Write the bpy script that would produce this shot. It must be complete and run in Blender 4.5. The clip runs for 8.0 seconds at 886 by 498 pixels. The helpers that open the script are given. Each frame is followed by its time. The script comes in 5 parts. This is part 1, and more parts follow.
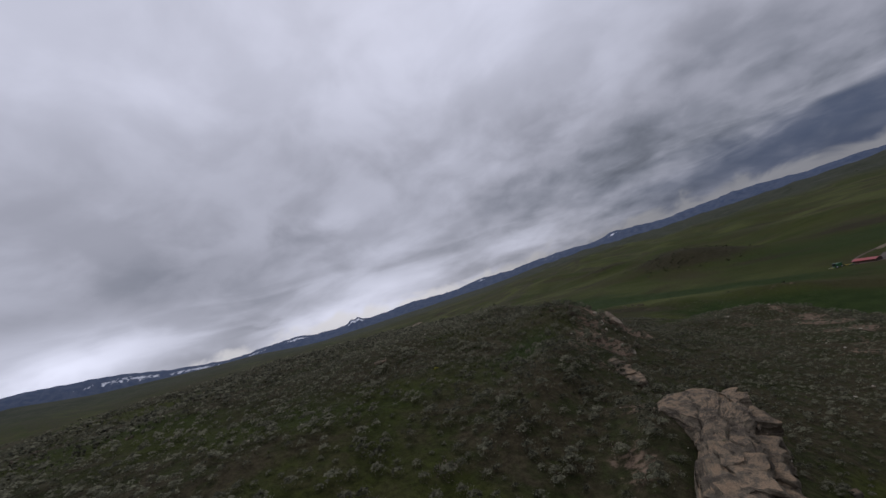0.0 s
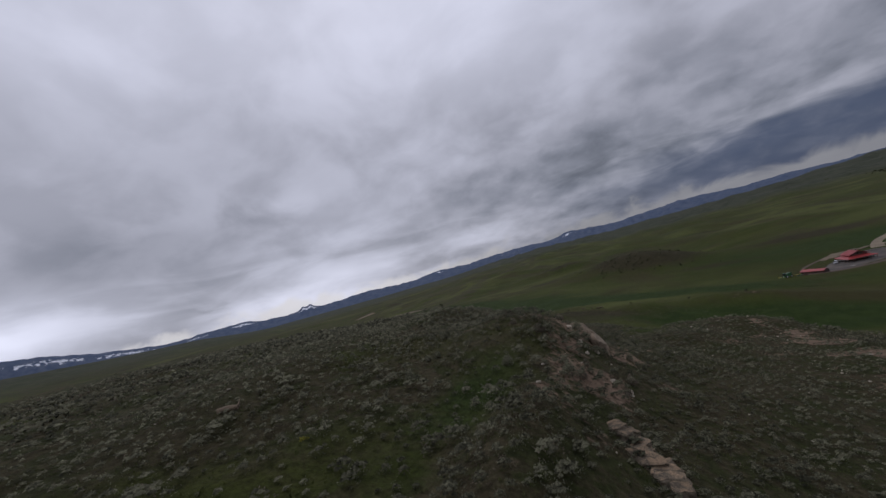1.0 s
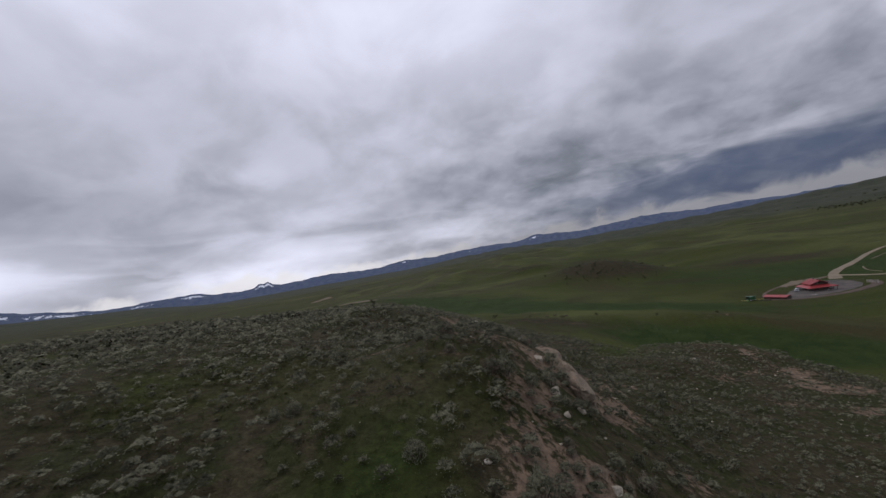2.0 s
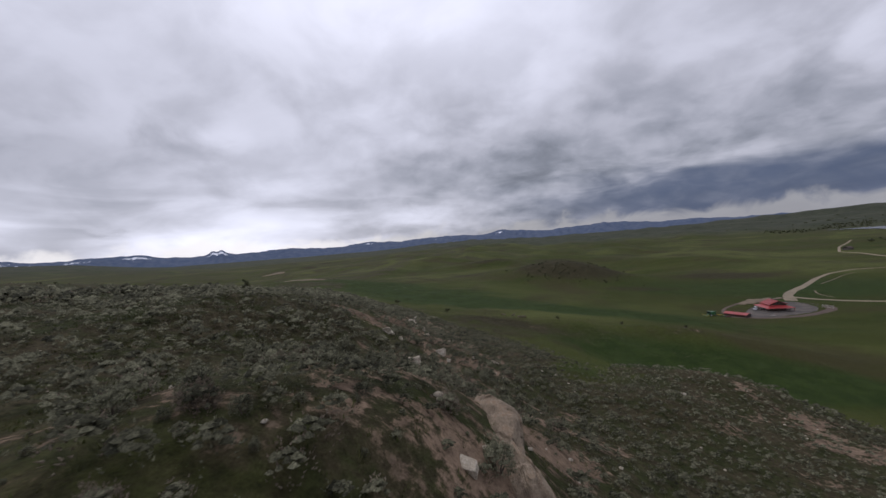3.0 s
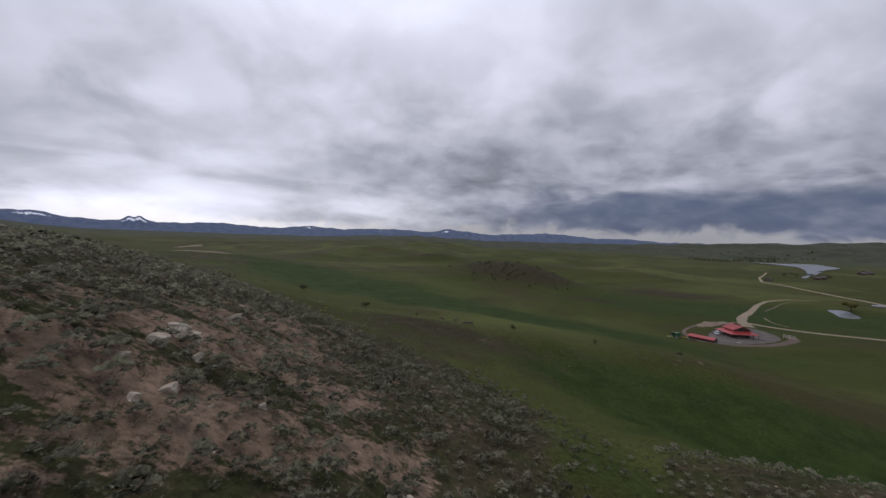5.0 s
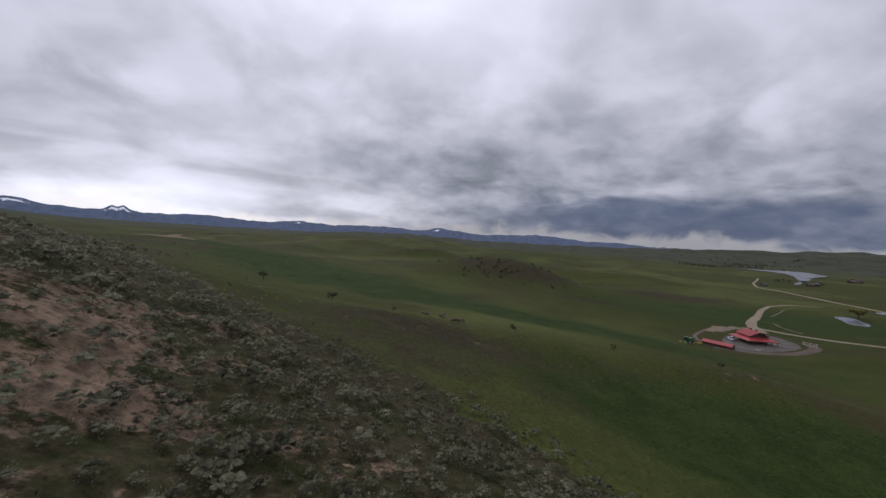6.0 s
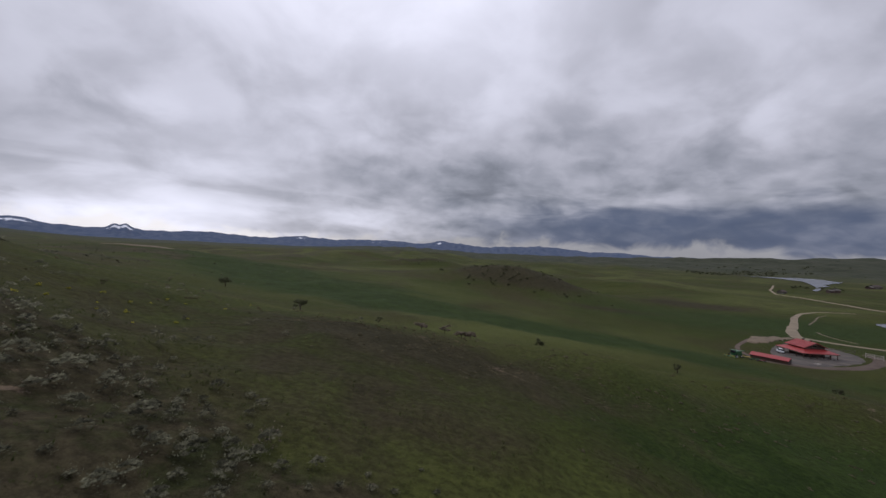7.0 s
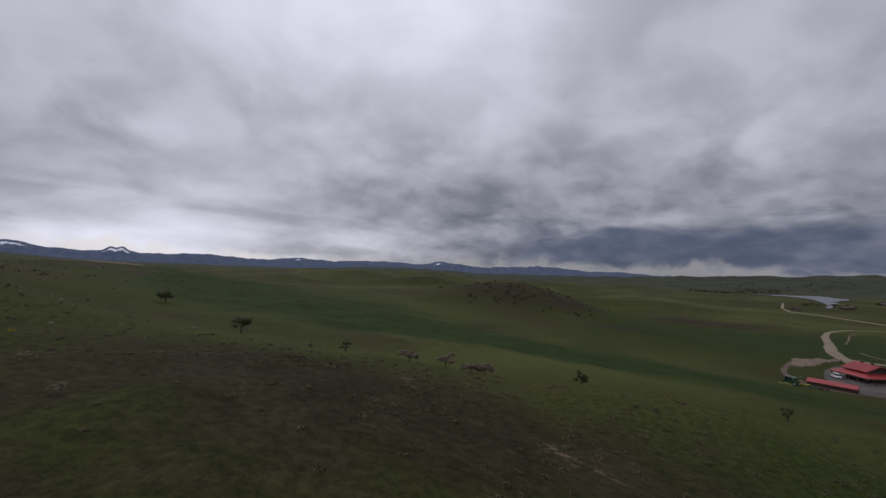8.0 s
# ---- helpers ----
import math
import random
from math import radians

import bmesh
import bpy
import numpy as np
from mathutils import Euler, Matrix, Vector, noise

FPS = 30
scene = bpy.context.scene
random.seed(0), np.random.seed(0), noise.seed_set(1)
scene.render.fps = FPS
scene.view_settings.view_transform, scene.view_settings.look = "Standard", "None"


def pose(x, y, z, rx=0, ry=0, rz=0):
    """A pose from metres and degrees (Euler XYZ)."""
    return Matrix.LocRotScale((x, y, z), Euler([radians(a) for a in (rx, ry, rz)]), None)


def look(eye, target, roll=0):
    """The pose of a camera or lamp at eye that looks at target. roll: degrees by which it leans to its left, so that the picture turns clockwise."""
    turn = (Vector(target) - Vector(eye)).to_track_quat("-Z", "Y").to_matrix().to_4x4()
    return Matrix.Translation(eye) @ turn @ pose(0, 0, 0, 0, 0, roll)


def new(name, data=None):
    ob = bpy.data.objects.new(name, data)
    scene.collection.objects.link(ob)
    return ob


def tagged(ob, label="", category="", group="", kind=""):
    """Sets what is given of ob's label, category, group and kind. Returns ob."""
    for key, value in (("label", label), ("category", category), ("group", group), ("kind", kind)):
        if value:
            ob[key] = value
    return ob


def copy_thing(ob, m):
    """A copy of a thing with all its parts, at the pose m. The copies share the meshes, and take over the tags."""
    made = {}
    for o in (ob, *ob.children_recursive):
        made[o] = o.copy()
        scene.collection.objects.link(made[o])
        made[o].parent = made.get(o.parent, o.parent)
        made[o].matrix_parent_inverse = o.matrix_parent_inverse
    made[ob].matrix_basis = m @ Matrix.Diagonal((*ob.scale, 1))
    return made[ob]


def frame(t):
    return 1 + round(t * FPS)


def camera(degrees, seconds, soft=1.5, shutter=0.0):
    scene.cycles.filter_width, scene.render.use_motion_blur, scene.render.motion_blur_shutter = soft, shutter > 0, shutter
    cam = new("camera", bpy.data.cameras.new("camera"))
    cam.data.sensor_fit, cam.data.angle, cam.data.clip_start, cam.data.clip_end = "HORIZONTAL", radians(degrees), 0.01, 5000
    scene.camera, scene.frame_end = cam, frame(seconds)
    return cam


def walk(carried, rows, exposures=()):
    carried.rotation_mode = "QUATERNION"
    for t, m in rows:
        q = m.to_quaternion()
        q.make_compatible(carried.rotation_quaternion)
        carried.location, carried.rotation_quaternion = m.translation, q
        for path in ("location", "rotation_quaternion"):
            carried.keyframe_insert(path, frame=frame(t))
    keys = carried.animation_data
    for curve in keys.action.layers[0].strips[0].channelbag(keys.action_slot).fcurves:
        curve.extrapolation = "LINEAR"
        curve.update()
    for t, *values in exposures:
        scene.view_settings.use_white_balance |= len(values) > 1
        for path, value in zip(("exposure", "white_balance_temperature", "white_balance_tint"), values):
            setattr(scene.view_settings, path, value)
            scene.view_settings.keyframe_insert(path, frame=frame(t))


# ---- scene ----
EXPOSURES = ((0.0, -0.62, 6400, 10), (1.5, -0.48, 6420, 10), (3.0, -0.08, 6500, 10), (6.5, -0.06, 6540, 10), (8.0, -0.44, 6600, 10))
cam = camera(97.59, 8.0, shutter=0.07)
# seconds, x, y, z, yaw to the left, pitch up, lean
PATH = [
    (0.00, 0.00, 0.00, 53.50, 23.52, 6.72, -18.47),
    (0.25, -1.40, 5.11, 53.67, 22.16, 5.79, -18.15),
    (0.50, -2.69, 10.22, 53.76, 20.81, 4.94, -17.69),
    (0.75, -3.69, 15.35, 53.64, 19.45, 4.28, -16.89),
    (1.00, -4.51, 20.46, 53.40, 18.13, 3.74, -15.81),
    (1.25, -5.21, 25.48, 53.08, 16.90, 3.36, -14.40),
    (1.50, -5.77, 30.47, 52.73, 15.76, 2.94, -12.89),
    (1.75, -6.17, 35.46, 52.41, 14.76, 2.28, -11.58),
    (2.00, -6.40, 40.52, 52.09, 13.77, 1.52, -10.20),
    (2.25, -6.30, 45.73, 51.79, 12.58, 0.70, -8.46),
    (2.50, -6.16, 51.04, 51.38, 11.35, -0.05, -6.76),
    (2.75, -6.24, 56.44, 50.72, 10.18, -0.58, -5.52),
    (3.00, -6.42, 61.94, 49.92, 9.01, -0.97, -4.45),
    (3.25, -6.69, 67.60, 49.04, 7.80, -1.22, -3.44),
    (3.50, -6.97, 73.27, 48.12, 6.59, -1.38, -2.48),
    (3.75, -7.17, 78.78, 47.23, 5.40, -1.52, -1.54),
    (4.00, -7.32, 84.19, 46.33, 4.27, -1.62, -0.64),
    (4.25, -7.43, 89.50, 45.39, 3.23, -1.66, 0.24),
    (4.50, -7.49, 94.75, 44.44, 2.30, -1.66, 1.02),
    (4.75, -7.53, 100.00, 43.50, 1.51, -1.68, 1.60),
    (5.00, -7.50, 105.22, 42.50, 0.90, -1.64, 2.04),
    (5.25, -7.32, 110.37, 41.39, 0.65, -1.40, 2.36),
    (5.50, -7.08, 115.57, 40.17, 0.45, -1.22, 2.66),
    (5.75, -6.84, 120.99, 38.79, -0.07, -1.46, 3.20),
    (6.00, -6.59, 126.51, 37.39, -0.50, -1.67, 3.60),
    (6.25, -6.36, 132.11, 36.16, -0.47, -1.53, 3.47),
    (6.50, -6.17, 137.68, 35.00, -0.28, -1.15, 3.16),
    (6.75, -6.09, 143.12, 33.87, -0.14, -0.52, 2.92),
    (7.00, -6.06, 148.43, 32.81, -0.04, 0.27, 2.68),
    (7.25, -6.07, 153.57, 31.84, -0.02, 1.18, 2.49),
    (7.50, -6.07, 158.60, 30.99, -0.05, 2.08, 2.34),
    (7.75, -6.01, 163.57, 30.28, -0.06, 2.75, 2.26),
    (8.00, -5.93, 168.50, 29.64, -0.09, 3.36, 2.22),
]
walk(cam, [(t, pose(x, y, z, 0, 0, yaw) @ pose(0, 0, 0, 90 + pitch, 0, 0) @ pose(0, 0, 0, 0, 0, lean))
           for t, x, y, z, yaw, pitch, lean in PATH], EXPOSURES)


# ---- sky and sun ----
class Nodes:
    """Short-hand for building a node tree."""
    def __init__(self, tree):
        self.t = tree
        tree.nodes.clear()

    def add(self, kind, **values):
        n = self.t.nodes.new(kind)
        for k, v in values.items():
            setattr(n, k, v)
        return n

    def put(self, socket, value):
        if isinstance(value, bpy.types.NodeSocket):
            self.t.links.new(value, socket)
        elif value is not None:
            socket.default_value = value

    def math(self, op, a, b=None, c=None, clamp=False):
        n = self.add("ShaderNodeMath", operation=op, use_clamp=clamp)
        for s, v in zip(n.inputs, (a, b, c)):
            self.put(s, v)
        return n.outputs[0]

    def vmath(self, op, a, b=None):
        n = self.add("ShaderNodeVectorMath", operation=op)
        self.put(n.inputs[0], a)
        self.put(n.inputs[1], b)
        return n.outputs["Value"] if op in ("DOT_PRODUCT", "LENGTH") else n.outputs[0]

    def ramp(self, value, lo, hi, a=0.0, b=1.0, smooth=True):
        n = self.add("ShaderNodeMapRange", interpolation_type="SMOOTHSTEP" if smooth else "LINEAR")
        for i, v in enumerate((value, lo, hi, a, b)):
            self.put(n.inputs[i], v)
        return n.outputs[0]

    def noise(self, vector, scale, detail=4.0, rough=0.55, distort=0.0, colour=False):
        n = self.add("ShaderNodeTexNoise")
        self.put(n.inputs["Vector"], vector)
        for k, v in (("Scale", scale), ("Detail", detail), ("Roughness", rough), ("Distortion", distort)):
            self.put(n.inputs[k], v)
        return n.outputs["Color" if colour else "Fac"]

    def mix(self, fac, a, b, blend="MIX"):
        n = self.add("ShaderNodeMix", data_type="RGBA", blend_type=blend)
        for s, v in zip((n.inputs[0], n.inputs[6], n.inputs[7]), (fac, a, b)):
            self.put(s, (*v, 1) if isinstance(v, tuple) and len(v) == 3 else v)
        return n.outputs[2]

    def join(self, x, y, z):
        n = self.add("ShaderNodeCombineXYZ")
        for s, v in zip(n.inputs, (x, y, z)):
            self.put(s, v)
        return n.outputs[0]


# soft banks and breaks of the deck: azimuth, elevation, their widths in degrees, and how much lighter or darker
BANKS = (
    (-12, 31, 24, 12, 0.16), (-37, 2.5, 12, 3.4, 0.36), (-29, 10.5, 8, 2.6, 0.13), (-37, 15.5, 6, 2.0, 0.12),
    (-52, 14, 13, 2.6, -0.13), (-62, 11, 13, 3.0, -0.17), (-70, 5.5, 9, 2.6, 0.50), (-17, 10.5, 13, 2.8, -0.09),
    (4, 11, 12, 3.0, -0.04), (23, 15, 11, 5, -0.10), (9, 21, 9, 5, 0.06), (43, 17, 6, 4, 0.09), (-50, 3.7, 3, 0.4, -0.16),
)


def build_sky():
    world = bpy.data.worlds.new("overcast_sky")
    world.use_nodes = True
    scene.world = world
    k = Nodes(world.node_tree)
    way = k.add("ShaderNodeTexCoord").outputs["Generated"]
    sep = k.add("ShaderNodeSeparateXYZ")
    k.put(sep.inputs[0], way)
    x, y, z = sep.outputs
    up = k.math("MAXIMUM", z, 0.0)
    az = k.math("MULTIPLY", k.math("ARCTAN2", x, y), 180 / math.pi)
    el = k.math("MULTIPLY", k.math("ARCSINE", z), 180 / math.pi)
    # the cloud deck, a level sheet overhead, drawn out a little towards the north
    h = k.math("ADD", up, 0.48)
    across, along = k.math("DIVIDE", x, h), k.math("DIVIDE", y, h)
    streets = k.noise(k.join(across, k.math("MULTIPLY", along, 0.75), 4.4), 1.7, 3.0, 0.45, 0.2)
    rolls = k.noise(k.join(across, k.math("MULTIPLY", along, 1.0), 5.1), 4.3, 5.0, 0.50, 0.25)
    tufts = k.noise(k.join(across, k.math("MULTIPLY", along, 1.1), 8.3), 9.5, 4.0, 0.48, 0.3)
    layers = k.noise(k.join(k.math("MULTIPLY", az, 0.045), k.math("MULTIPLY", el, 0.21), 2.6), 1.5, 4.0, 0.5, 0.5)
    # uneven edges of the banks
    saz = k.math("ADD", az, k.math("MULTIPLY", k.math("SUBTRACT", rolls, 0.5), 16.0))
    sel = k.math("ADD", el, k.math("MULTIPLY", k.math("SUBTRACT", rolls, 0.5), 5.0))
    lum = k.ramp(x, -0.55, 0.62, 0.70, 0.60)
    lum = k.math("MULTIPLY_ADD", k.math("MULTIPLY", k.ramp(el, 26.0, 8.0), k.ramp(az, -30.0, 14.0)), -0.22, lum)
    for a, e, wa, we, more in BANKS:
        p = k.math("MULTIPLY_ADD", saz, 1 / wa, -a / wa)
        q = k.math("MULTIPLY_ADD", sel, 1 / we, -e / we)
        gauss = k.math("EXPONENT", k.math("MULTIPLY", k.math("ADD", k.math("MULTIPLY", p, p), k.math("MULTIPLY", q, q)), -1.0))
        lum = k.math("MULTIPLY_ADD", gauss, more, lum)
    lum = k.math("ADD", lum, k.math("MULTIPLY", k.ramp(el, 20.0, 38.0, 0.0, 0.28), k.ramp(x, 0.5, 0.0)))
    lum = k.math("ADD", lum, k.ramp(streets, 0.32, 0.68, -0.075, 0.075))
    lum = k.math("ADD", lum, k.ramp(rolls, 0.34, 0.66, -0.078, 0.078))
    feather = k.math("MULTIPLY", k.ramp(az, -38.0, -8.0, 0.15, 1.0), k.ramp(el, 30.0, 14.0, 0.1, 1.0))
    lum = k.math("MULTIPLY_ADD", k.ramp(tufts, 0.30, 0.70, -0.055, 0.055), feather, lum)
    lum = k.math("MULTIPLY_ADD", k.ramp(layers, 0.32, 0.68, -0.13, 0.10), k.ramp(el, 12.0, 6.0), lum)
    lum = k.math("MAXIMUM", lum, 0.13)
    # rain band low in the east, with ragged shafts and a light slit under it
    shaft = k.noise(k.join(k.math("MULTIPLY", az, 0.13), k.math("MULTIPLY", el, 0.16), 3.0), 1.5, 4.0, 0.5, 0.5)
    ragged = k.math("ADD", el, k.math("MULTIPLY", k.math("SUBTRACT", shaft, 0.5), 7.0))
    sway = k.math("ADD", el, k.math("MULTIPLY", k.math("SUBTRACT", layers, 0.5), 8.0))
    band = k.math("MULTIPLY", k.ramp(sway, 8.6, 4.8), k.ramp(az, -8.0, 22.0))
    band = k.math("MULTIPLY", band, k.ramp(tufts, 0.3, 0.7, 1.0, 0.82))
    slit = k.math("MULTIPLY", k.ramp(ragged, 2.3, 0.6), k.ramp(az, -30.0, 10.0, 0.95, 0.75))
    tone = k.ramp(lum, 0.15, 0.60)
    cloud = k.mix(tone, (0.905, 0.970, 1.20), (0.950, 0.968, 1.15))
    sky = k.mix(1.0, cloud, k.join(lum, lum, lum), "MULTIPLY")
    sky = k.mix(k.math("MULTIPLY", band, 0.90), sky, (0.088, 0.116, 0.205))
    sky = k.mix(k.math("MULTIPLY", slit, 0.8), sky, k.mix(k.ramp(az, -32.0, 2.0), (1.05, 1.02, 1.04), (0.50, 0.49, 0.51)))
    clear = k.add("ShaderNodeTexSky", sky_type="NISHITA", sun_disc=False, sun_elevation=radians(48), sun_rotation=radians(-25))
    blue = k.add("ShaderNodeBackground")
    k.put(blue.inputs[0], clear.outputs[0])
    blue.inputs[1].default_value = 0.05
    deck_light = k.add("ShaderNodeBackground")
    k.put(deck_light.inputs[0], sky)
    deck_light.inputs[1].default_value = 1.0
    both = k.add("ShaderNodeMixShader")
    both.inputs[0].default_value = 0.94
    k.put(both.inputs[1], blue.outputs[0])
    k.put(both.inputs[2], deck_light.outputs[0])
    k.put(k.add("ShaderNodeOutputWorld").inputs[0], both.outputs[0])


build_sky()
sun = new("sun", bpy.data.lights.new("sun", "SUN"))
sun.data.energy, sun.data.angle, sun.data.color = 0.5, radians(30), (1.0, 0.97, 0.93)
sun.matrix_world = look((0, 0, 0), (0.25, -0.62, -0.74))

# ---- the lie of the land ----
def sig(u):
    return 1.0 / (1.0 + np.exp(-np.clip(u, -40, 40)))


def soft(u, k):
    return k * np.log1p(np.exp(np.clip(u / k, -40, 40)))


def waves(x, y, length, count, seed):
    """Smooth rolling, -1 to 1 or so, of about that wavelength."""
    r = np.random.RandomState(seed)
    out = 0.0
    for _ in range(count):
        a, k, p = r.uniform(0, 6.283), 6.283 / (length * r.uniform(0.6, 1.6)), r.uniform(0, 6.283)
        out = out + np.sin(k * (x * np.cos(a) + y * np.sin(a)) + p + 0.9 * np.sin(0.37 * k * (y * np.cos(a) - x * np.sin(a)) + 2 * p))
    return out / np.sqrt(count)


def hill(x, y, cx, cy, h, rx, ry, turn=0.0):
    c, s = math.cos(radians(turn)), math.sin(radians(turn))
    u, v = (x - cx) * c + (y - cy) * s, -(x - cx) * s + (y - cy) * c
    return h * np.exp(-(u / rx) ** 2 - (v / ry) ** 2)


YARD = (124.0, 296.0, -1.0)


def land(x, y):
    """Height of the ground, in metres over the ranch yard."""
    x, y = np.asarray(x, float), np.asarray(y, float)
    z = -1.2 + 21.6 * sig(-(x - 20) / 50)                                     # valley floor rising to the west
    brow = 3.0 - 0.44 * soft(y - 66.6, 12)
    z = z + 19.7 * sig(-(x - brow) / 11.4) * sig(-(y - 215) / 59.5)           # the ridge and its long nose
    z = z + 14.7 * sig(-(x - 75) / 13.2) * sig(-(y - 212.6) / 27.4)           # the bench under it
    z = z + hill(x, y, 39.2, 157.4, -8.7, 39.2, 30.8, -13.5)                  # hollow
    z = z + hill(x, y, 42.1, 200.6, 3.3, 43, 9.2, -6)                         # low brown ridge
    z = z + hill(x, y, 28, 138.8, 6.4, 17.9, 12.8, 3)                         # end of the bench
    z = z + hill(x, y, -12.1, 74.7, 5.0, 7.4, 15.6, -11.6)                    # rocky lip
    z = z + hill(x, y, -29.9, 109, 1.6, 5.8, 24, -10) + hill(x, y, -9.6, 41.9, 2.7, 3.6, 14.8)
    z = z + hill(x, y, -1.6, 29.5, 3.4, 3.2, 8.5) + hill(x, y, -1.8, 20.5, 1.3, 2.6, 4.5) + hill(x, y, -31, 178, -2.2, 9, 9) + hill(x, y, -175, 356, 6, 70, 50) + hill(x, y, -5, 217, -1.3, 62, 13, -4)
    z = z + hill(x, y, -86, 172, -7.0, 30, 60, 8)
    z = z + hill(x, y, 14, 119, 1.7, 9, 8) + hill(x, y, 29, 141, -1.6, 10, 6) + hill(x, y, -2.5, 108, -1.4, 4.5, 8) + hill(x, y, -2.5, 55.5, -1.1, 4, 6) + hill(x, y, 24, 207, -1.7, 16, 8) + hill(x, y, 51, 202, -1.2, 13, 7)
    away = np.hypot(x + 6, y - 90)
    far = sig((away - 420) / 60)
    flat = np.exp(-(((x - 150) / 75) ** 2 + ((y - 310) / 60) ** 2) ** 2)      # levelled ground round the ranch
    basin = np.exp(-((x - 700) / 420) ** 2 - ((y - 880) / 380) ** 2)
    z = z + hill(x, y, 50, 440, 17, 52, 44) + hill(x, y, -30, 545, 9, 50, 34) + hill(x, y, 190, 470, 16, 80, 45, 20)
    z = z + far * (1 - 0.9 * basin) * (6.5 * waves(x, y, 360, 7, 3) + 2.4 * waves(x, y, 130, 6, 4))
    z = z + 22 * sig((away - 2400) / 520) * (1 + 0.2 * waves(x, y, 700, 5, 5))
    z = z + hill(x, y, 2150, 2350, 52, 1300, 500, -40) + hill(x, y, 2900, 1900, 45, 900, 500, -40)
    z = z - 14 * sig(-(x + 300) / 150) * far * sig(-(away - 1500) / 300)
    z = z - basin * 4.0
    plain = sig(-(x + 0.25 * (y - 90) + 60) / 120) * sig((away - 1100) / 220)                   # level plain in the far west
    z = z * (1 - plain) + plain * (13 + 2.5 * waves(x, y, 500, 5, 8))
    bearing = np.degrees(np.arctan2(x + 6, y - 30))
    z = z + np.interp(bearing, [-130, -90, -74, -68, -61, -57, -52, -46, -39], [150, 185, 165, 118, 90, 76, 62, 26, 0]) * np.exp(-((np.hypot(x + 6, y - 30) - 2500) / 800) ** 2)   # upland in the far west
    lea = np.exp(-(((x - 300) / 170) ** 2 + ((y - 440) / 130) ** 2) ** 2)                        # smooth bottom land east of the ranch
    z = z * (1 - lea) - 2.6 * lea
    fan = np.exp(-(((x - 470) / 130) ** 2 + ((y - 680) / 160) ** 2) ** 2)
    z = z * (1 - fan) - 4.6 * fan
    still = np.exp(-(((x - 960) / 480) ** 2 + ((y - 1200) / 460) ** 2) ** 2)                     # the lake bed
    z = z * (1 - still) - 4.5 * still
    dip = np.exp(-(((x - 287) / 34) ** 2 + ((y - 396) / 34) ** 2) ** 2)
    z = z * (1 - dip) - 3.4 * dip
    near = sig(-(away - 330) / 60)
    z = z + near * (1 - flat) * (0.35 * waves(x, y, 26, 7, 6) + 0.13 * waves(x, y, 8, 7, 7)) * sig((z - 9) / 4 + 1)
    return z * (1 - flat) + flat * YARD[2]


def axis(middle, reach, fine, count):
    """Grid lines, dense about the middle and wide apart far off."""
    u = np.linspace(-1, 1, count)
    lo, hi = 0.5, 12.0
    for _ in range(60):
        k = (lo + hi) / 2
        lo, hi = (k, hi) if reach / math.sinh(k) * k * 2 / count > fine else (lo, k)
    return middle + reach * np.sinh(k * u) / math.sinh(k)


def sheet_mesh(name, xs, ys, height):
    gx, gy = np.meshgrid(xs, ys)
    gz = height(gx, gy)
    nx, ny = len(xs), len(ys)
    i = (np.arange(ny - 1)[:, None] * nx + np.arange(nx - 1)).ravel()
    quads = np.stack([i, i + 1, i + nx + 1, i + nx], -1)
    me = bpy.data.meshes.new(name)
    me.vertices.add(nx * ny)
    me.vertices.foreach_set("co", np.stack([gx, gy, gz], -1).astype(np.float32).ravel())
    me.loops.add(quads.size)
    me.loops.foreach_set("vertex_index", quads.astype(np.int32).ravel())
    me.polygons.add(len(quads))
    me.polygons.foreach_set("loop_start", np.arange(0, quads.size, 4, dtype=np.int32))
    me.update(calc_edges=True)
    me.polygons.foreach_set("use_smooth", np.ones(len(quads), bool))
    return me, gx, gy

# ---- helpers for parts and materials ----
def part(name, bm, material, parent, label="", smooth=False):
    """Links a bmesh as one mesh object under a thing or a part."""
    me = bpy.data.meshes.new(name)
    bm.to_mesh(me)
    bm.free()
    if smooth:
        me.polygons.foreach_set("use_smooth", np.ones(len(me.polygons), bool))
    me.materials.append(material)
    ob = new(name, me)
    ob.parent = parent
    return tagged(ob, label)


def thing(name, m, label, category, group="", kind=""):
    ob = new(name)
    ob.matrix_world = m
    ob.empty_display_size = 0.3
    return tagged(ob, label, category, group, kind)


def box(bm, cx, cy, cz, sx, sy, sz, turn=0.0, bevel=0.0):
    """A box by its middle and full sizes; returns its vertices."""
    m = Matrix.Translation((cx, cy, cz)) @ Matrix.Rotation(radians(turn), 4, "Z") @ Matrix.Diagonal((sx, sy, sz, 1))
    made = bmesh.ops.create_cube(bm, size=1, matrix=m)["verts"]
    if bevel:
        edges = list({e for v in made for e in v.link_edges})
        bmesh.ops.bevel(bm, geom=edges, offset=bevel, segments=1, affect="EDGES", profile=0.5)
    return made


def tube(bm, a, b, r0, r1=None, sides=8):
    a, b = Vector(a), Vector(b)
    d = b - a
    m = Matrix.Translation((a + b) / 2) @ d.to_track_quat("Z", "Y").to_matrix().to_4x4()
    return bmesh.ops.create_cone(bm, cap_ends=True, segments=sides, radius1=r0, radius2=r0 if r1 is None else r1, depth=d.length, matrix=m)["verts"]


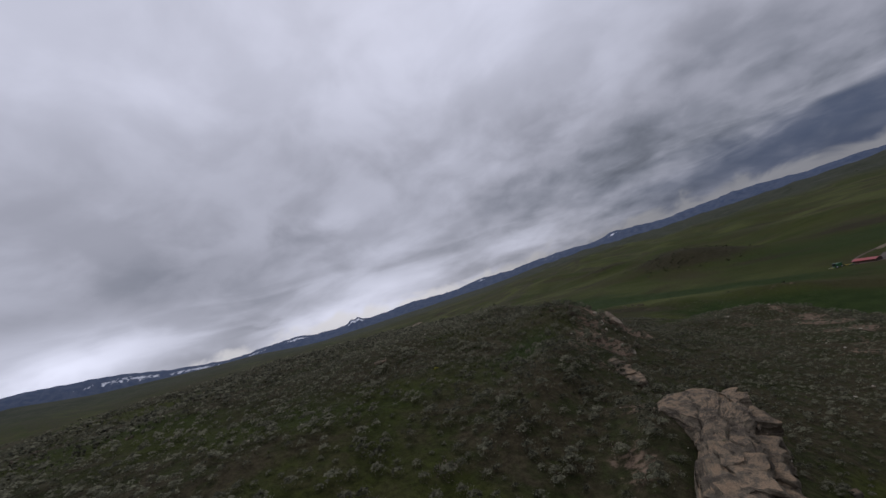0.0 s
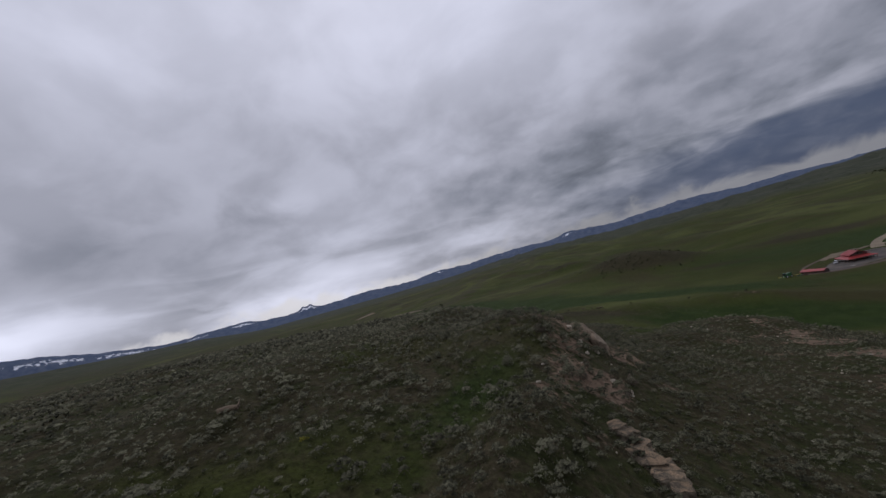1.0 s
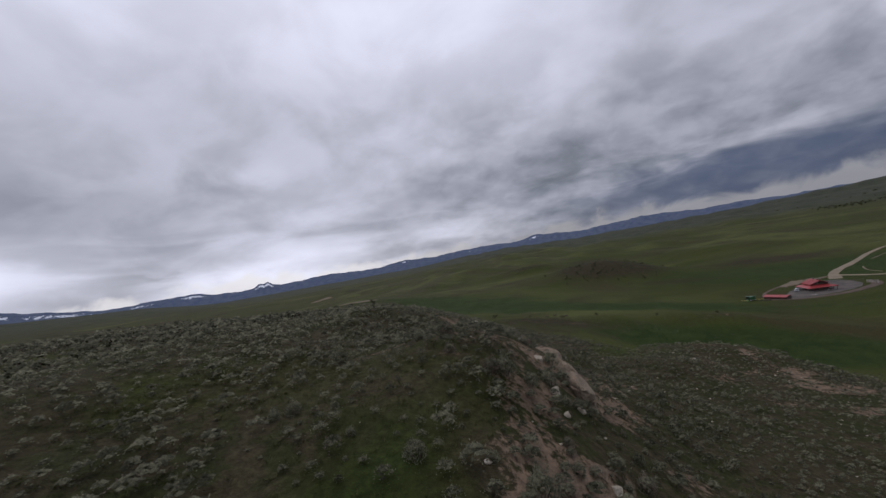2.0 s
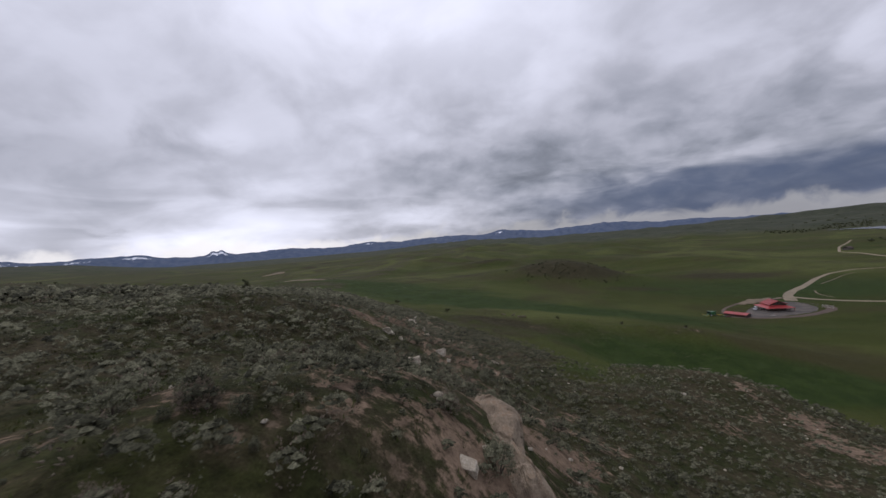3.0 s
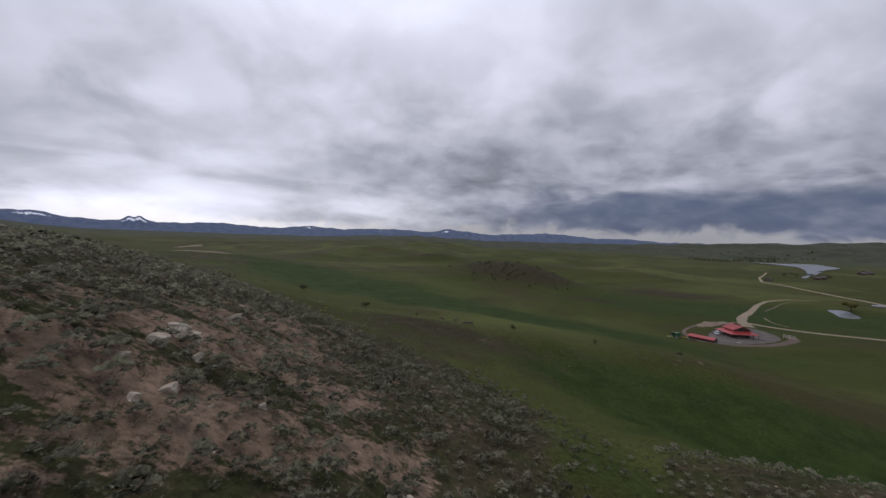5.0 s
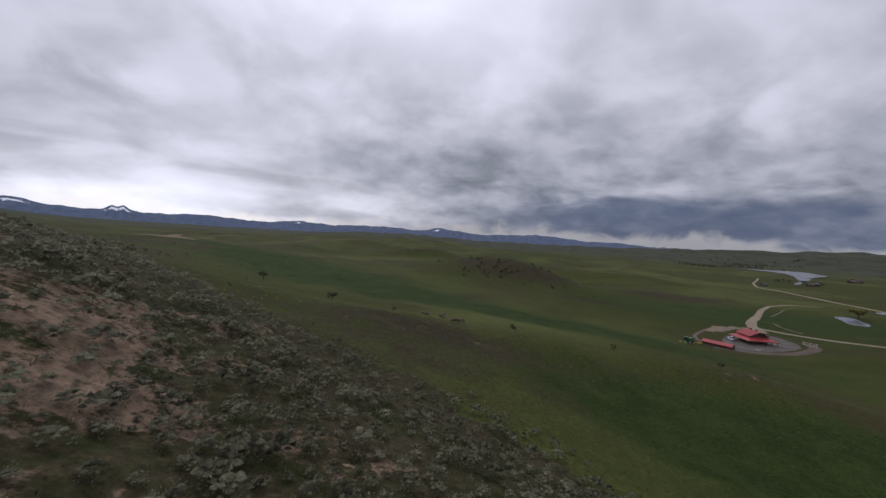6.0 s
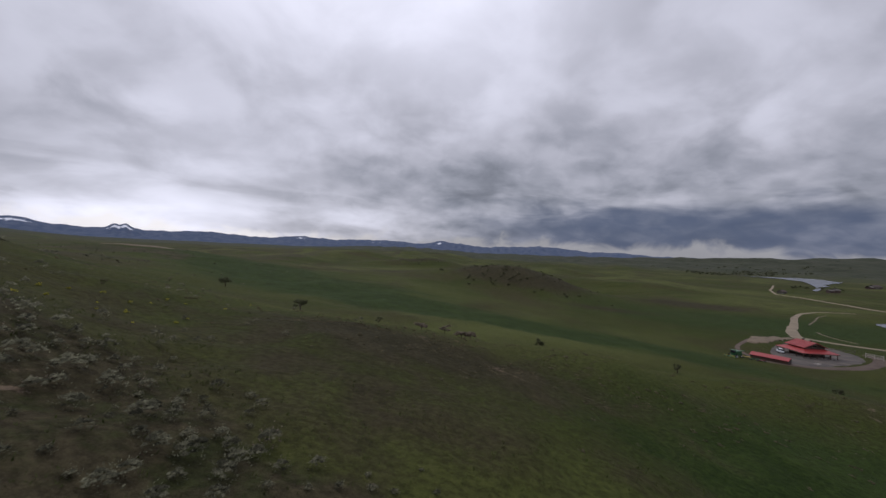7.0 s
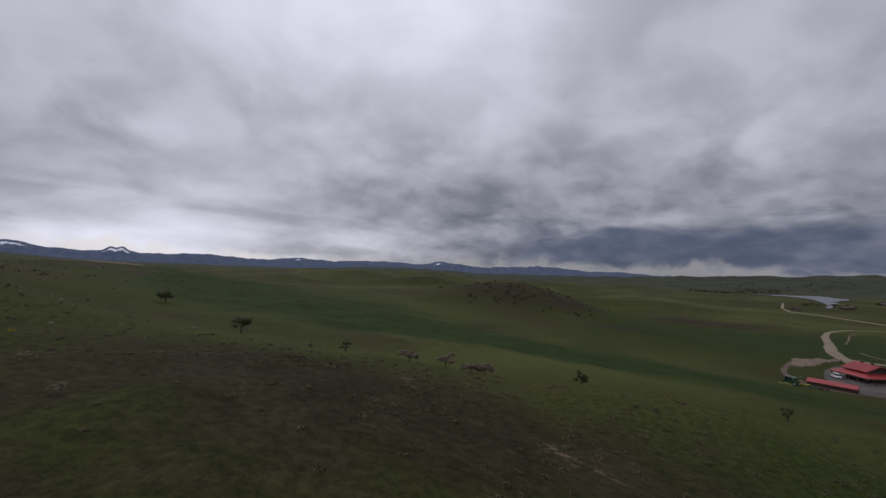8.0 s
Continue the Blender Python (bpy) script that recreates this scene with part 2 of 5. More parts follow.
def prism(bm, outline, z0, z1):
    """An upright prism over a plan outline, counter-clockwise."""
    low = [bm.verts.new((x, y, z0)) for x, y in outline]
    top = [bm.verts.new((x, y, z1)) for x, y in outline]
    bm.faces.new(top)
    bm.faces.new(low[::-1])
    n = len(outline)
    for i in range(n):
        bm.faces.new((low[i], low[(i + 1) % n], top[(i + 1) % n], top[i]))


def slab(bm, corners, thick):
    """A plate of that thickness under four or three corners (counter-clockwise from above)."""
    top = [bm.verts.new(c) for c in corners]
    low = [bm.verts.new((c[0], c[1], c[2] - thick)) for c in corners]
    bm.faces.new(top)
    bm.faces.new(low[::-1])
    n = len(top)
    for i in range(n):
        bm.faces.new((top[i], low[i], low[(i + 1) % n], top[(i + 1) % n]))


def material(name, base, rough=0.8, metal=0.0, vary=0.25, scale=3.0, fine=30.0, bump=0.3, tint=None, spec=0.4):
    """A surface with stains at one scale and grain at another."""
    ma = bpy.data.materials.new(name)
    ma.use_nodes = True
    k = Nodes(ma.node_tree)
    where = k.add("ShaderNodeTexCoord").outputs["Object"]
    big, small = k.noise(where, scale, 5.0, 0.6, 0.3), k.noise(where, fine, 4.0, 0.6)
    one = k.add("ShaderNodeObjectInfo").outputs["Random"]
    value = k.math("ADD", k.ramp(big, 0.3, 0.7, 1 - vary, 1 + vary), k.ramp(small, 0.3, 0.7, -vary * 0.5, vary * 0.5))
    value = k.math("MULTIPLY", value, k.ramp(one, 0.0, 1.0, 1 - vary * 0.4, 1 + vary * 0.4, smooth=False))
    colour = k.mix(k.ramp(big, 0.35, 0.75), base, tint or tuple(c * 0.8 for c in base))
    colour = k.mix(1.0, colour, k.join(value, value, value), "MULTIPLY")
    b = k.add("ShaderNodeBsdfPrincipled")
    k.put(b.inputs["Base Color"], colour)
    k.put(b.inputs["Roughness"], k.ramp(small, 0.3, 0.7, max(rough - 0.1, 0.03), min(rough + 0.08, 1)))
    b.inputs["Metallic"].default_value = metal
    b.inputs["Specular IOR Level"].default_value = spec
    if bump:
        bu = k.add("ShaderNodeBump")
        bu.inputs["Strength"].default_value = bump
        bu.inputs["Distance"].default_value = 0.05
        k.put(bu.inputs["Height"], k.math("ADD", big, small))
        k.put(b.inputs["Normal"], bu.outputs[0])
    k.put(k.add("ShaderNodeOutputMaterial").inputs[0], b.outputs[0])
    return ma


def ground_material():
    """Dry rangeland: grass, olive stubble, reddish soil, told apart by the cover that grows on the land; far off, a
    haze tone is put into the colour.
    """
    ma = bpy.data.materials.new("rangeland")
    ma.use_nodes = True
    k = Nodes(ma.node_tree)
    where = k.add("ShaderNodeTexCoord").outputs["Object"]
    cover = k.add("ShaderNodeVertexColor", layer_name="cover")
    sep = k.add("ShaderNodeSeparateColor")
    k.put(sep.inputs[0], cover.outputs[0])
    scrub, bare, lush = sep.outputs
    wide, mid, fine = k.noise(where, 0.016, 7.0, 0.62, 0.8), k.noise(where, 0.16, 6.0, 0.62, 0.5), k.noise(where, 2.2, 6.0, 0.7)
    grain = k.noise(where, 11.0, 4.0, 0.7)
    drift = k.add("ShaderNodeMapping")
    k.put(drift.inputs["Vector"], where)
    drift.inputs["Scale"].default_value = (0.35, 1.0, 1.0)
    drift.inputs["Rotation"].default_value = (0, 0, radians(20))
    streak = k.noise(drift.outputs[0], 0.05, 6.0, 0.62, 0.8)
    clod = k.noise(where, 0.75, 6.0, 0.66, 0.4)
    green = k.mix(k.ramp(streak, 0.36, 0.64), (0.033, 0.045, 0.007), (0.053, 0.059, 0.012))
    fold = k.noise(where, 0.0045, 4.0, 0.55, 0.6)
    green = k.mix(k.ramp(fold, 0.46, 0.62), green, (0.078, 0.088, 0.023))
    green = k.mix(k.ramp(wide, 0.44, 0.66), green, (0.048, 0.044, 0.015))
    deep = k.mix(k.ramp(mid, 0.35, 0.65), (0.021, 0.037, 0.006), (0.032, 0.051, 0.010))
    green = k.mix(k.ramp(k.math("ADD", lush, k.math("MULTIPLY", k.math("SUBTRACT", streak, 0.5), 1.1)), 0.30, 0.70), green, deep)
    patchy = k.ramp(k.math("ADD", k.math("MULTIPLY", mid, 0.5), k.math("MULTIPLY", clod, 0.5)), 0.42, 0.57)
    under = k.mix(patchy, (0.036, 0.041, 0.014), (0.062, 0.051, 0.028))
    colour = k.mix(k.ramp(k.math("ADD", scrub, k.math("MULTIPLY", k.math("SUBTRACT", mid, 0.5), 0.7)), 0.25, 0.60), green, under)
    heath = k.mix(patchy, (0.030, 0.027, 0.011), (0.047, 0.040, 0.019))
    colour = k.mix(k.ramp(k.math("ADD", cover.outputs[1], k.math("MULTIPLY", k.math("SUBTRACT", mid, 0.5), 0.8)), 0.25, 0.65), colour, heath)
    # grey-green haze tone painted into the land's colour, growing with distance
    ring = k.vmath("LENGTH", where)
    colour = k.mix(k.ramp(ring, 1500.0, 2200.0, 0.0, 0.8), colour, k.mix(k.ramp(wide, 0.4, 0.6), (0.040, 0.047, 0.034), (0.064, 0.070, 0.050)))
    soil = k.mix(k.ramp(mid, 0.3, 0.7), (0.142, 0.098, 0.066), (0.250, 0.178, 0.124))
    soil = k.mix(k.ramp(k.math("ADD", k.math("MULTIPLY", clod, 0.6), k.math("MULTIPLY", fine, 0.4)), 0.54, 0.68), soil, (0.082, 0.066, 0.048))
    thin = k.math("ADD", bare, k.math("ADD", k.math("MULTIPLY", k.math("SUBTRACT", mid, 0.5), 0.9), k.math("ADD", k.math("MULTIPLY", k.math("SUBTRACT", clod, 0.5), 1.0), k.math("MULTIPLY", k.math("SUBTRACT", fine, 0.5), 0.5))))
    colour = k.mix(k.ramp(thin, 0.375, 0.52), colour, soil)
    v = k.math("ADD", k.ramp(fine, 0.3, 0.7, 0.60, 1.30), k.ramp(grain, 0.3, 0.7, -0.20, 0.20))
    colour = k.mix(1.0, colour, k.join(v, v, v), "MULTIPLY")
    b = k.add("ShaderNodeBsdfPrincipled")
    k.put(b.inputs["Base Color"], colour)
    b.inputs["Roughness"].default_value = 0.95
    b.inputs["Specular IOR Level"].default_value = 0.1
    bu = k.add("ShaderNodeBump")
    bu.inputs["Strength"].default_value, bu.inputs["Distance"].default_value = 0.7, 0.25
    k.put(bu.inputs["Height"], k.math("ADD", k.math("MULTIPLY", mid, 1.5), k.math("ADD", fine, k.math("MULTIPLY", grain, 0.4))))
    k.put(b.inputs["Normal"], bu.outputs[0])
    k.put(k.add("ShaderNodeOutputMaterial").inputs[0], b.outputs[0])
    return ma


def mountain_material():
    """Forested far ranges with snow on the heights, the haze of distance put into their colour."""
    ma = bpy.data.materials.new("hazy_blue_range")
    ma.use_nodes = True
    k = Nodes(ma.node_tree)
    where = k.add("ShaderNodeTexCoord").outputs["Object"]
    sep = k.add("ShaderNodeSeparateXYZ")
    k.put(sep.inputs[0], where)
    snow = k.add("ShaderNodeVertexColor", layer_name="snow")
    n = k.noise(where, 0.02, 6.0, 0.65, 0.5)
    f = k.noise(where, 0.035, 5.0, 0.65, 0.5)
    # blue haze of distance painted into the slopes' base colour
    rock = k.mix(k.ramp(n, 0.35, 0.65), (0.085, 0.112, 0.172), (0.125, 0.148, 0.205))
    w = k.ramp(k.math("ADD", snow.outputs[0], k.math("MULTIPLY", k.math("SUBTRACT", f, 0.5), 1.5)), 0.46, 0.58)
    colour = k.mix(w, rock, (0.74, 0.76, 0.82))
    b = k.add("ShaderNodeBsdfPrincipled")
    k.put(b.inputs["Base Color"], colour)
    b.inputs["Roughness"].default_value = 1.0
    b.inputs["Specular IOR Level"].default_value = 0.0
    k.put(k.add("ShaderNodeOutputMaterial").inputs[0], b.outputs[0])
    return ma


def water_material():
    ma = bpy.data.materials.new("still_water")
    ma.use_nodes = True
    k = Nodes(ma.node_tree)
    where = k.add("ShaderNodeTexCoord").outputs["Object"]
    n = k.noise(where, 0.6, 4.0, 0.6)
    b = k.add("ShaderNodeBsdfPrincipled")
    b.inputs["Base Color"].default_value = (0.11, 0.115, 0.12, 1)
    b.inputs["Roughness"].default_value = 0.22
    bu = k.add("ShaderNodeBump")
    bu.inputs["Strength"].default_value, bu.inputs["Distance"].default_value = 0.12, 0.1
    k.put(bu.inputs["Height"], n)
    k.put(b.inputs["Normal"], bu.outputs[0])
    k.put(k.add("ShaderNodeOutputMaterial").inputs[0], b.outputs[0])
    return ma


M_GROUND, M_RANGE, M_WATER = ground_material(), mountain_material(), water_material()
M_ROAD = material("gravel_road", (0.27, 0.215, 0.145), 0.95, vary=0.25, scale=0.12, fine=2.0, tint=(0.21, 0.165, 0.11))
M_YARD = material("yard_gravel", (0.082, 0.072, 0.064), 0.95, vary=0.25, scale=0.2, fine=3.0, tint=(0.105, 0.084, 0.070))
M_DIRT = material("pushed_dirt", (0.175, 0.130, 0.088), 0.95, vary=0.4, scale=0.35, fine=3.0, tint=(0.12, 0.092, 0.058))
M_VERGE = material("reddish_verge_dirt", (0.118, 0.080, 0.060), 0.95, vary=0.35, scale=0.3, fine=3.0, tint=(0.085, 0.064, 0.046))
M_ROOF = material("red_metal_roof", (0.33, 0.040, 0.038), 0.42, vary=0.12, scale=0.5, fine=6.0, bump=0.1, tint=(0.29, 0.036, 0.034), spec=0.5)
M_WALL = material("dark_timber_wall", (0.075, 0.048, 0.040), 0.8, vary=0.3, scale=0.8, fine=9.0, tint=(0.055, 0.036, 0.032))
M_POST = material("porch_timber", (0.10, 0.062, 0.045), 0.75, vary=0.25, scale=2.0)
M_GLASS = material("dark_window_glass", (0.02, 0.023, 0.028), 0.08, vary=0.05, bump=0.0, spec=0.6)
M_TRIM = material("window_trim", (0.22, 0.16, 0.12), 0.7)
M_FLOOR = material("porch_concrete", (0.22, 0.20, 0.18), 0.9)


# ---- ground ----
def scrub_cover(x, y):
    """0 to 1: how thickly sagebrush grows."""
    ragged = 4.0 * waves(x, y, 24, 6, 21) * sig(-(y - 118) / 6) + 1.2 * waves(x, y, 9, 6, 24)
    east = np.interp(y, [-200, 100, 120, 142], [64, 62, 58, 46])
    slope = np.interp(y, [116, 122, 128, 151, 157, 162, 167, 172, 190, 235, 400], [60, 9, 0.5, 2.0, -3, -9, -19, -36, -60, -95, -140])
    inner = np.interp(y, [116, 122, 131, 137], [-4, 5, 10, 11])
    brink = np.interp(x, [8, 16, 28, 40, 62], [137, 140.5, 143, 142, 125])
    d = sig(-(x - np.minimum(slope, east) + ragged) / 2.0)
    d = np.maximum(d, 0.85 * sig((x - inner + 2.0 * ragged) / 2.5) * sig((brink - y + ragged) / 2.0) * sig((east - x + ragged) / 3.0))
    meadow = hill(x, y, -14, 53, 0.85, 3.6, 12, -8) + hill(x, y, 11, 30, 0.95, 6.5, 13) + hill(x, y, -20.5, 106, 0.55, 3.5, 4.5, 20) + hill(x, y, -25.5, 112, 0.45, 3.5, 6, 20) + hill(x, y, -37, 108, 0.95, 7.5, 5)
    yonder = 0.42 * sig((np.hypot(x, y) - 1750) / 150) * sig((x - 200) / 150)
    far = 0.55 * sig((y - 230) / 20) * sig(-(x + 90) / 30)
    patch = 0.92 + 0.22 * waves(x, y, 38, 6, 22) - 0.40 * sig(-(x + 13) / 2.5) * sig(-(y - 74) / 7)
    return np.clip(d * patch * (1 - np.clip(meadow, 0, 1)) - far + yonder, 0, 1)


def bare_cover(x, y):
    """0 to 1: where the reddish soil shows."""
    lip = hill(x, y, -8.2, 58, 0.50, 4.2, 15, 0) + hill(x, y, -9, 90, 0.34, 9, 20, 12) + hill(x, y, -17, 116, 0.40, 12, 24, 18)
    lip = lip + hill(x, y, -22, 140, 0.36, 11, 22, 18) + hill(x, y, 32, 122, 0.30, 12, 18) + hill(x, y, 40, 96, 0.28, 16, 22) + hill(x, y, -16, 78, 0.10, 12, 20) + hill(x, y, -11, 75, 0.19, 6, 13)
    crest = hill(x, y, 20, 194, 0.10, 60, 12, -6) + hill(x, y, -2, 193, 0.13, 26, 6, -6) + hill(x, y, -11, 188, 0.17, 9, 5, -8) + hill(x, y, 58, 201, 0.30, 20, 6, 15)
    lip = lip + hill(x, y, -25.5, 112, 0.35, 3.5, 7, 20) - hill(x, y, -20.5, 106, 0.5, 3.5, 4.5, 20) - hill(x, y, -14, 53, 0.5, 3.6, 12, -8) + hill(x, y, -3.0, 27, 0.42, 2.4, 8)
    return np.clip(lip + crest + 0.16 * waves(x, y, 11, 7, 23) * (lip > 0.05), 0, 1)


def heath_dark_cover(x, y):
    """0 to 1: brown low heath on the rises, and darkening put into the colour of hollow and west slope."""
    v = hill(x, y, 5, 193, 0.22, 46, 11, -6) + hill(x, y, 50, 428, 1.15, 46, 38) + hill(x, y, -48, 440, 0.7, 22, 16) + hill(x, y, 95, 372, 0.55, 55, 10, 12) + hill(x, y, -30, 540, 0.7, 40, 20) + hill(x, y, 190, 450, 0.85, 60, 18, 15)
    # first two terms: darkening put into the colour of hollow and west slope
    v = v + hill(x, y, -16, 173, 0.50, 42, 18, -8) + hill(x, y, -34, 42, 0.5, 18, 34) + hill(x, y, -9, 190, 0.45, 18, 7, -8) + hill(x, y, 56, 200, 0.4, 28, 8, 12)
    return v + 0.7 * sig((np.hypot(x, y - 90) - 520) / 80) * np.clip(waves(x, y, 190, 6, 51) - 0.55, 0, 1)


def lush_cover(x, y):
    """0 to 1: the greenest grass, in the bottoms."""
    v = hill(x, y, 48, 172, 0.85, 48, 20, -10) + hill(x, y, 6, 138, 0.5, 8, 14) + hill(x, y, 20, 262, 0.65, 110, 24, -10) + hill(x, y, -90, 330, 0.6, 120, 40, -20)
    v = v + hill(x, y, 170, 380, 0.45, 150, 60) + hill(x, y, 300, 330, 0.4, 150, 80) + hill(x, y, -15, 50, 0.50, 6, 18, -8)
    v = v + hill(x, y, -37, 108, 0.6, 7.5, 5)
    return np.clip(v + 0.1, 0, 1)


def build_ground():
    me, gx, gy = sheet_mesh("ground", axis(-2, 5600, 0.80, 370), axis(104, 5600, 0.90, 430), land)
    rgba = np.stack([scrub_cover(gx, gy), bare_cover(gx, gy), lush_cover(gx, gy), np.clip(heath_dark_cover(gx, gy), 0, 1)], -1)
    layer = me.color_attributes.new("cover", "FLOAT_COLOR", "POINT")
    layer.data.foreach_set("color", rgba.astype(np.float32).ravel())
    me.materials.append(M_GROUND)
    ob = new("ground", me)
    tagged(ob, "rolling green rangeland with reddish soil and a steep sage ridge", "ground", kind="structure")


build_ground()


def build_range(name, radius, depth, rise, ridge, seed, label, haze_snow=0.0):
    """A far mountain range as a curved ridge of real depth; ridge gives its height over azimuth."""
    az = np.radians(np.linspace(-100, 75, 900))
    steps = np.linspace(0, 1, 14)
    top = ridge(np.degrees(az))
    rr = radius + depth * (steps[:, None] - 1) + 0 * az
    gz = rise + (top - rise)[None] * np.sin(steps[:, None] * math.pi / 2) ** 1.3
    gx, gy = -6 + rr * np.sin(az), 90 + rr * np.cos(az)
    gz = gz + (1 - steps[:, None]) * steps[:, None] * 34 * waves(gx, gy, 130, 7, seed)
    ny, nx = gz.shape
    i = (np.arange(ny - 1)[:, None] * nx + np.arange(nx - 1)).ravel()
    me = bpy.data.meshes.new(name)
    me.from_pydata(np.stack([gx, gy, gz], -1).reshape(-1, 3).tolist(), [], np.stack([i, i + 1, i + nx + 1, i + nx], -1).tolist())
    high = sum(np.exp(-((np.degrees(az) - a) / w) ** 2) * s for a, w, s in ((-47.5, 1.5, 1.1), (-39.3, 1.2, 1.5), (-52.5, 2, 0.8), (-59, 3, 0.8), (-66, 5, 0.8), (-31.5, 1, 0.6), (-19.5, 1.5, 0.7), (-9, 4, 0.45), (-0.5, 1.2, 0.9)))
    snow = high[None] * np.exp(-(((gz - rise) / (top - rise)[None] - 0.80) / 0.085) ** 2) * (0.8 + 0.2 * waves(gx, gy, 60, 5, seed + 1))
    rgba = np.stack([snow, snow, snow, np.ones_like(snow)], -1)
    me.color_attributes.new("snow", "FLOAT_COLOR", "POINT").data.foreach_set("color", rgba.astype(np.float32).ravel())
    me.polygons.foreach_set("use_smooth", np.ones(len(me.polygons), bool))
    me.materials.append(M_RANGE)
    tagged(new(name, me), label, "mountains", kind="structure")


def skyline(az):
    """Height of the far range over azimuth: broad swells with named summits."""
    tan = np.tan
    e = 0.60 + 0.05 * np.sin(az * 0.83) + 0.03 * np.sin(az * 2.3 + 2) + 0.02 * np.sin(az * 5.1)
    for a, h, w in ((-50, 0.5, 4.5), (-47.3, 0.36, 1.5), (-39.85, 0.38, 0.42), (-38.85, 0.36, 0.42), (-39.3, 0.38, 1.5), (-31.5, 0.34, 2.6), (-19.8, 0.34, 2.2), (-17.0, 0.18, 1.2),
                    (-9.0, 0.40, 5.0), (-0.5, 0.60, 1.8), (2.8, 0.30, 2.6), (10.0, 0.22, 3.5), (13.4, 0.30, 2.2), (16.0, 0.30, 3.0), (23.0, 0.12, 4.0)):
        e = e + h * np.exp(-((az - a) / w) ** 2)
    e = e + 3.8 * sig(-(az + 63) / 4) - 0.35 * sig((az - 28) / 4)
    return 44 + 4860 * tan(np.radians(e))


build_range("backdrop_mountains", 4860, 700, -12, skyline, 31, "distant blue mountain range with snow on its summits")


def drape(name, pts, width, lift, mat, label, step=3.0, taper=0.0):
    """A strip along a plan line, laid on the land."""
    p = np.array(pts, float)
    d = np.r_[0, np.cumsum(np.hypot(*np.diff(p, axis=0).T))]
    n = max(int(d[-1] / step), 8)
    s = np.linspace(0, d[-1], n)
    for _ in range(2):
        q = np.stack([np.interp(s, d, p[:, 0]), np.interp(s, d, p[:, 1])], -1)
    for _ in range(max(2, int(12 / step))):
        q[1:-1] = (q[:-2] + 2 * q[1:-1] + q[2:]) / 4
    t = np.gradient(q, axis=0)
    t /= np.linalg.norm(t, axis=1, keepdims=True)
    side = np.stack([-t[:, 1], t[:, 0]], -1)
    bm = bmesh.new()
    rows = []
    for i in range(n):
        w = width * (1 - taper * i / n) * (1 + 0.07 * math.sin(i * step * 0.23) + 0.05 * math.sin(i * step * 0.11 + 1))
        row = []
        edge = [1 + 0.12 * noise.noise((q[i][0] * 0.33, q[i][1] * 0.33, s)) for s in (3.0, 9.0)]
        for f, dz in ((-0.5, -0.05), (-0.3, 1), (0, 0.9), (0.3, 1), (0.5, -0.05)):
            x, y = q[i] + side[i] * f * w * (edge[0] if f < 0 else edge[1])
            row.append(bm.verts.new((x, y, float(land(x, y)) + lift * dz)))
        rows.append(row)
    for a, b in zip(rows, rows[1:]):
        for j in range(4):
            bm.faces.new((a[j], b[j], b[j + 1], a[j + 1]))
    bmesh.ops.recalc_face_normals(bm, faces=bm.faces)
    me = bpy.data.meshes.new(name)
    bm.to_mesh(me)
    bm.free()
    me.polygons.foreach_set("use_smooth", np.ones(len(me.polygons), bool))
    me.materials.append(mat)
    return tagged(new(name, me), label, "road", kind="structure")


def patch(name, outline, lift, mat, label, category, level=None, wobble=0.6, seed=1):
    """A flat area over a plan outline: smoothed, with an uneven edge, on the land."""
    p = np.array(outline, float)
    for _ in range(3):
        a, b = p, np.roll(p, -1, axis=0)
        p = np.stack([a * 0.75 + b * 0.25, a * 0.25 + b * 0.75], 1).reshape(-1, 2)
    c = p.mean(0)
    w = np.random.RandomState(seed).uniform(-1, 1, (len(p), 2)) * wobble
    p = p + (w + np.roll(w, 1, axis=0)) / 2
    bm = bmesh.new()
    if level is not None:
        bm.faces.new([bm.verts.new((x, y, level)) for x, y in p])
        bmesh.ops.triangulate(bm, faces=bm.faces)
        return finish_patch(name, bm, mat, label, category)
    rings = []
    for f in np.linspace(1, 0.1, 9):
        q = c + (p - c) * f
        z = land(q[:, 0], q[:, 1]) + lift * (1 if f < 0.99 else -0.3)
        rings.append([bm.verts.new((x, y, h)) for (x, y), h in zip(q, z)])
    for a, b in zip(rings, rings[1:]):
        for j in range(len(a)):
            n = (j + 1) % len(a)
            bm.faces.new((a[j], a[n], b[n], b[j]))
    bm.faces.new(rings[-1])
    return finish_patch(name, bm, mat, label, category)


def finish_patch(name, bm, mat, label, category):
    bmesh.ops.recalc_face_normals(bm, faces=bm.faces)
    if sum(f.normal.z for f in bm.faces) < 0:
        bmesh.ops.reverse_faces(bm, faces=bm.faces)
    me = bpy.data.meshes.new(name)
    bm.to_mesh(me)
    bm.free()
    me.materials.append(mat)
    return tagged(new(name, me), label, category, kind="structure")


patch("yard", [(112, 283), (121, 297), (133, 311), (149, 322), (161, 321), (161, 308), (158, 296), (146, 287), (126, 280.5), (117, 279)], 0.10, M_YARD,
      "dark gravel yard round the ranch house", "yard", wobble=0.5)
patch("dirt_bank", [(128, 316), (135, 325), (142, 334), (147, 330), (154, 336), (157, 331), (165, 335), (157, 328), (146, 324), (137, 318)], 0.35, M_DIRT,
      "pushed-up bank of pale brown dirt behind the yard", "dirt", wobble=1.6, seed=5)
drape("yard_track", [(107, 286), (111, 300), (117, 309), (128, 319), (136, 326)], 1.8, 0.12, M_VERGE, "worn dirt track round the yard")
drape("yard_verge", [(105, 287), (108, 281), (120, 277.6), (141, 281.6), (159, 292), (165, 298), (165, 303)], 4.2, 0.12, M_VERGE, "reddish dirt verge along the yard's edge")
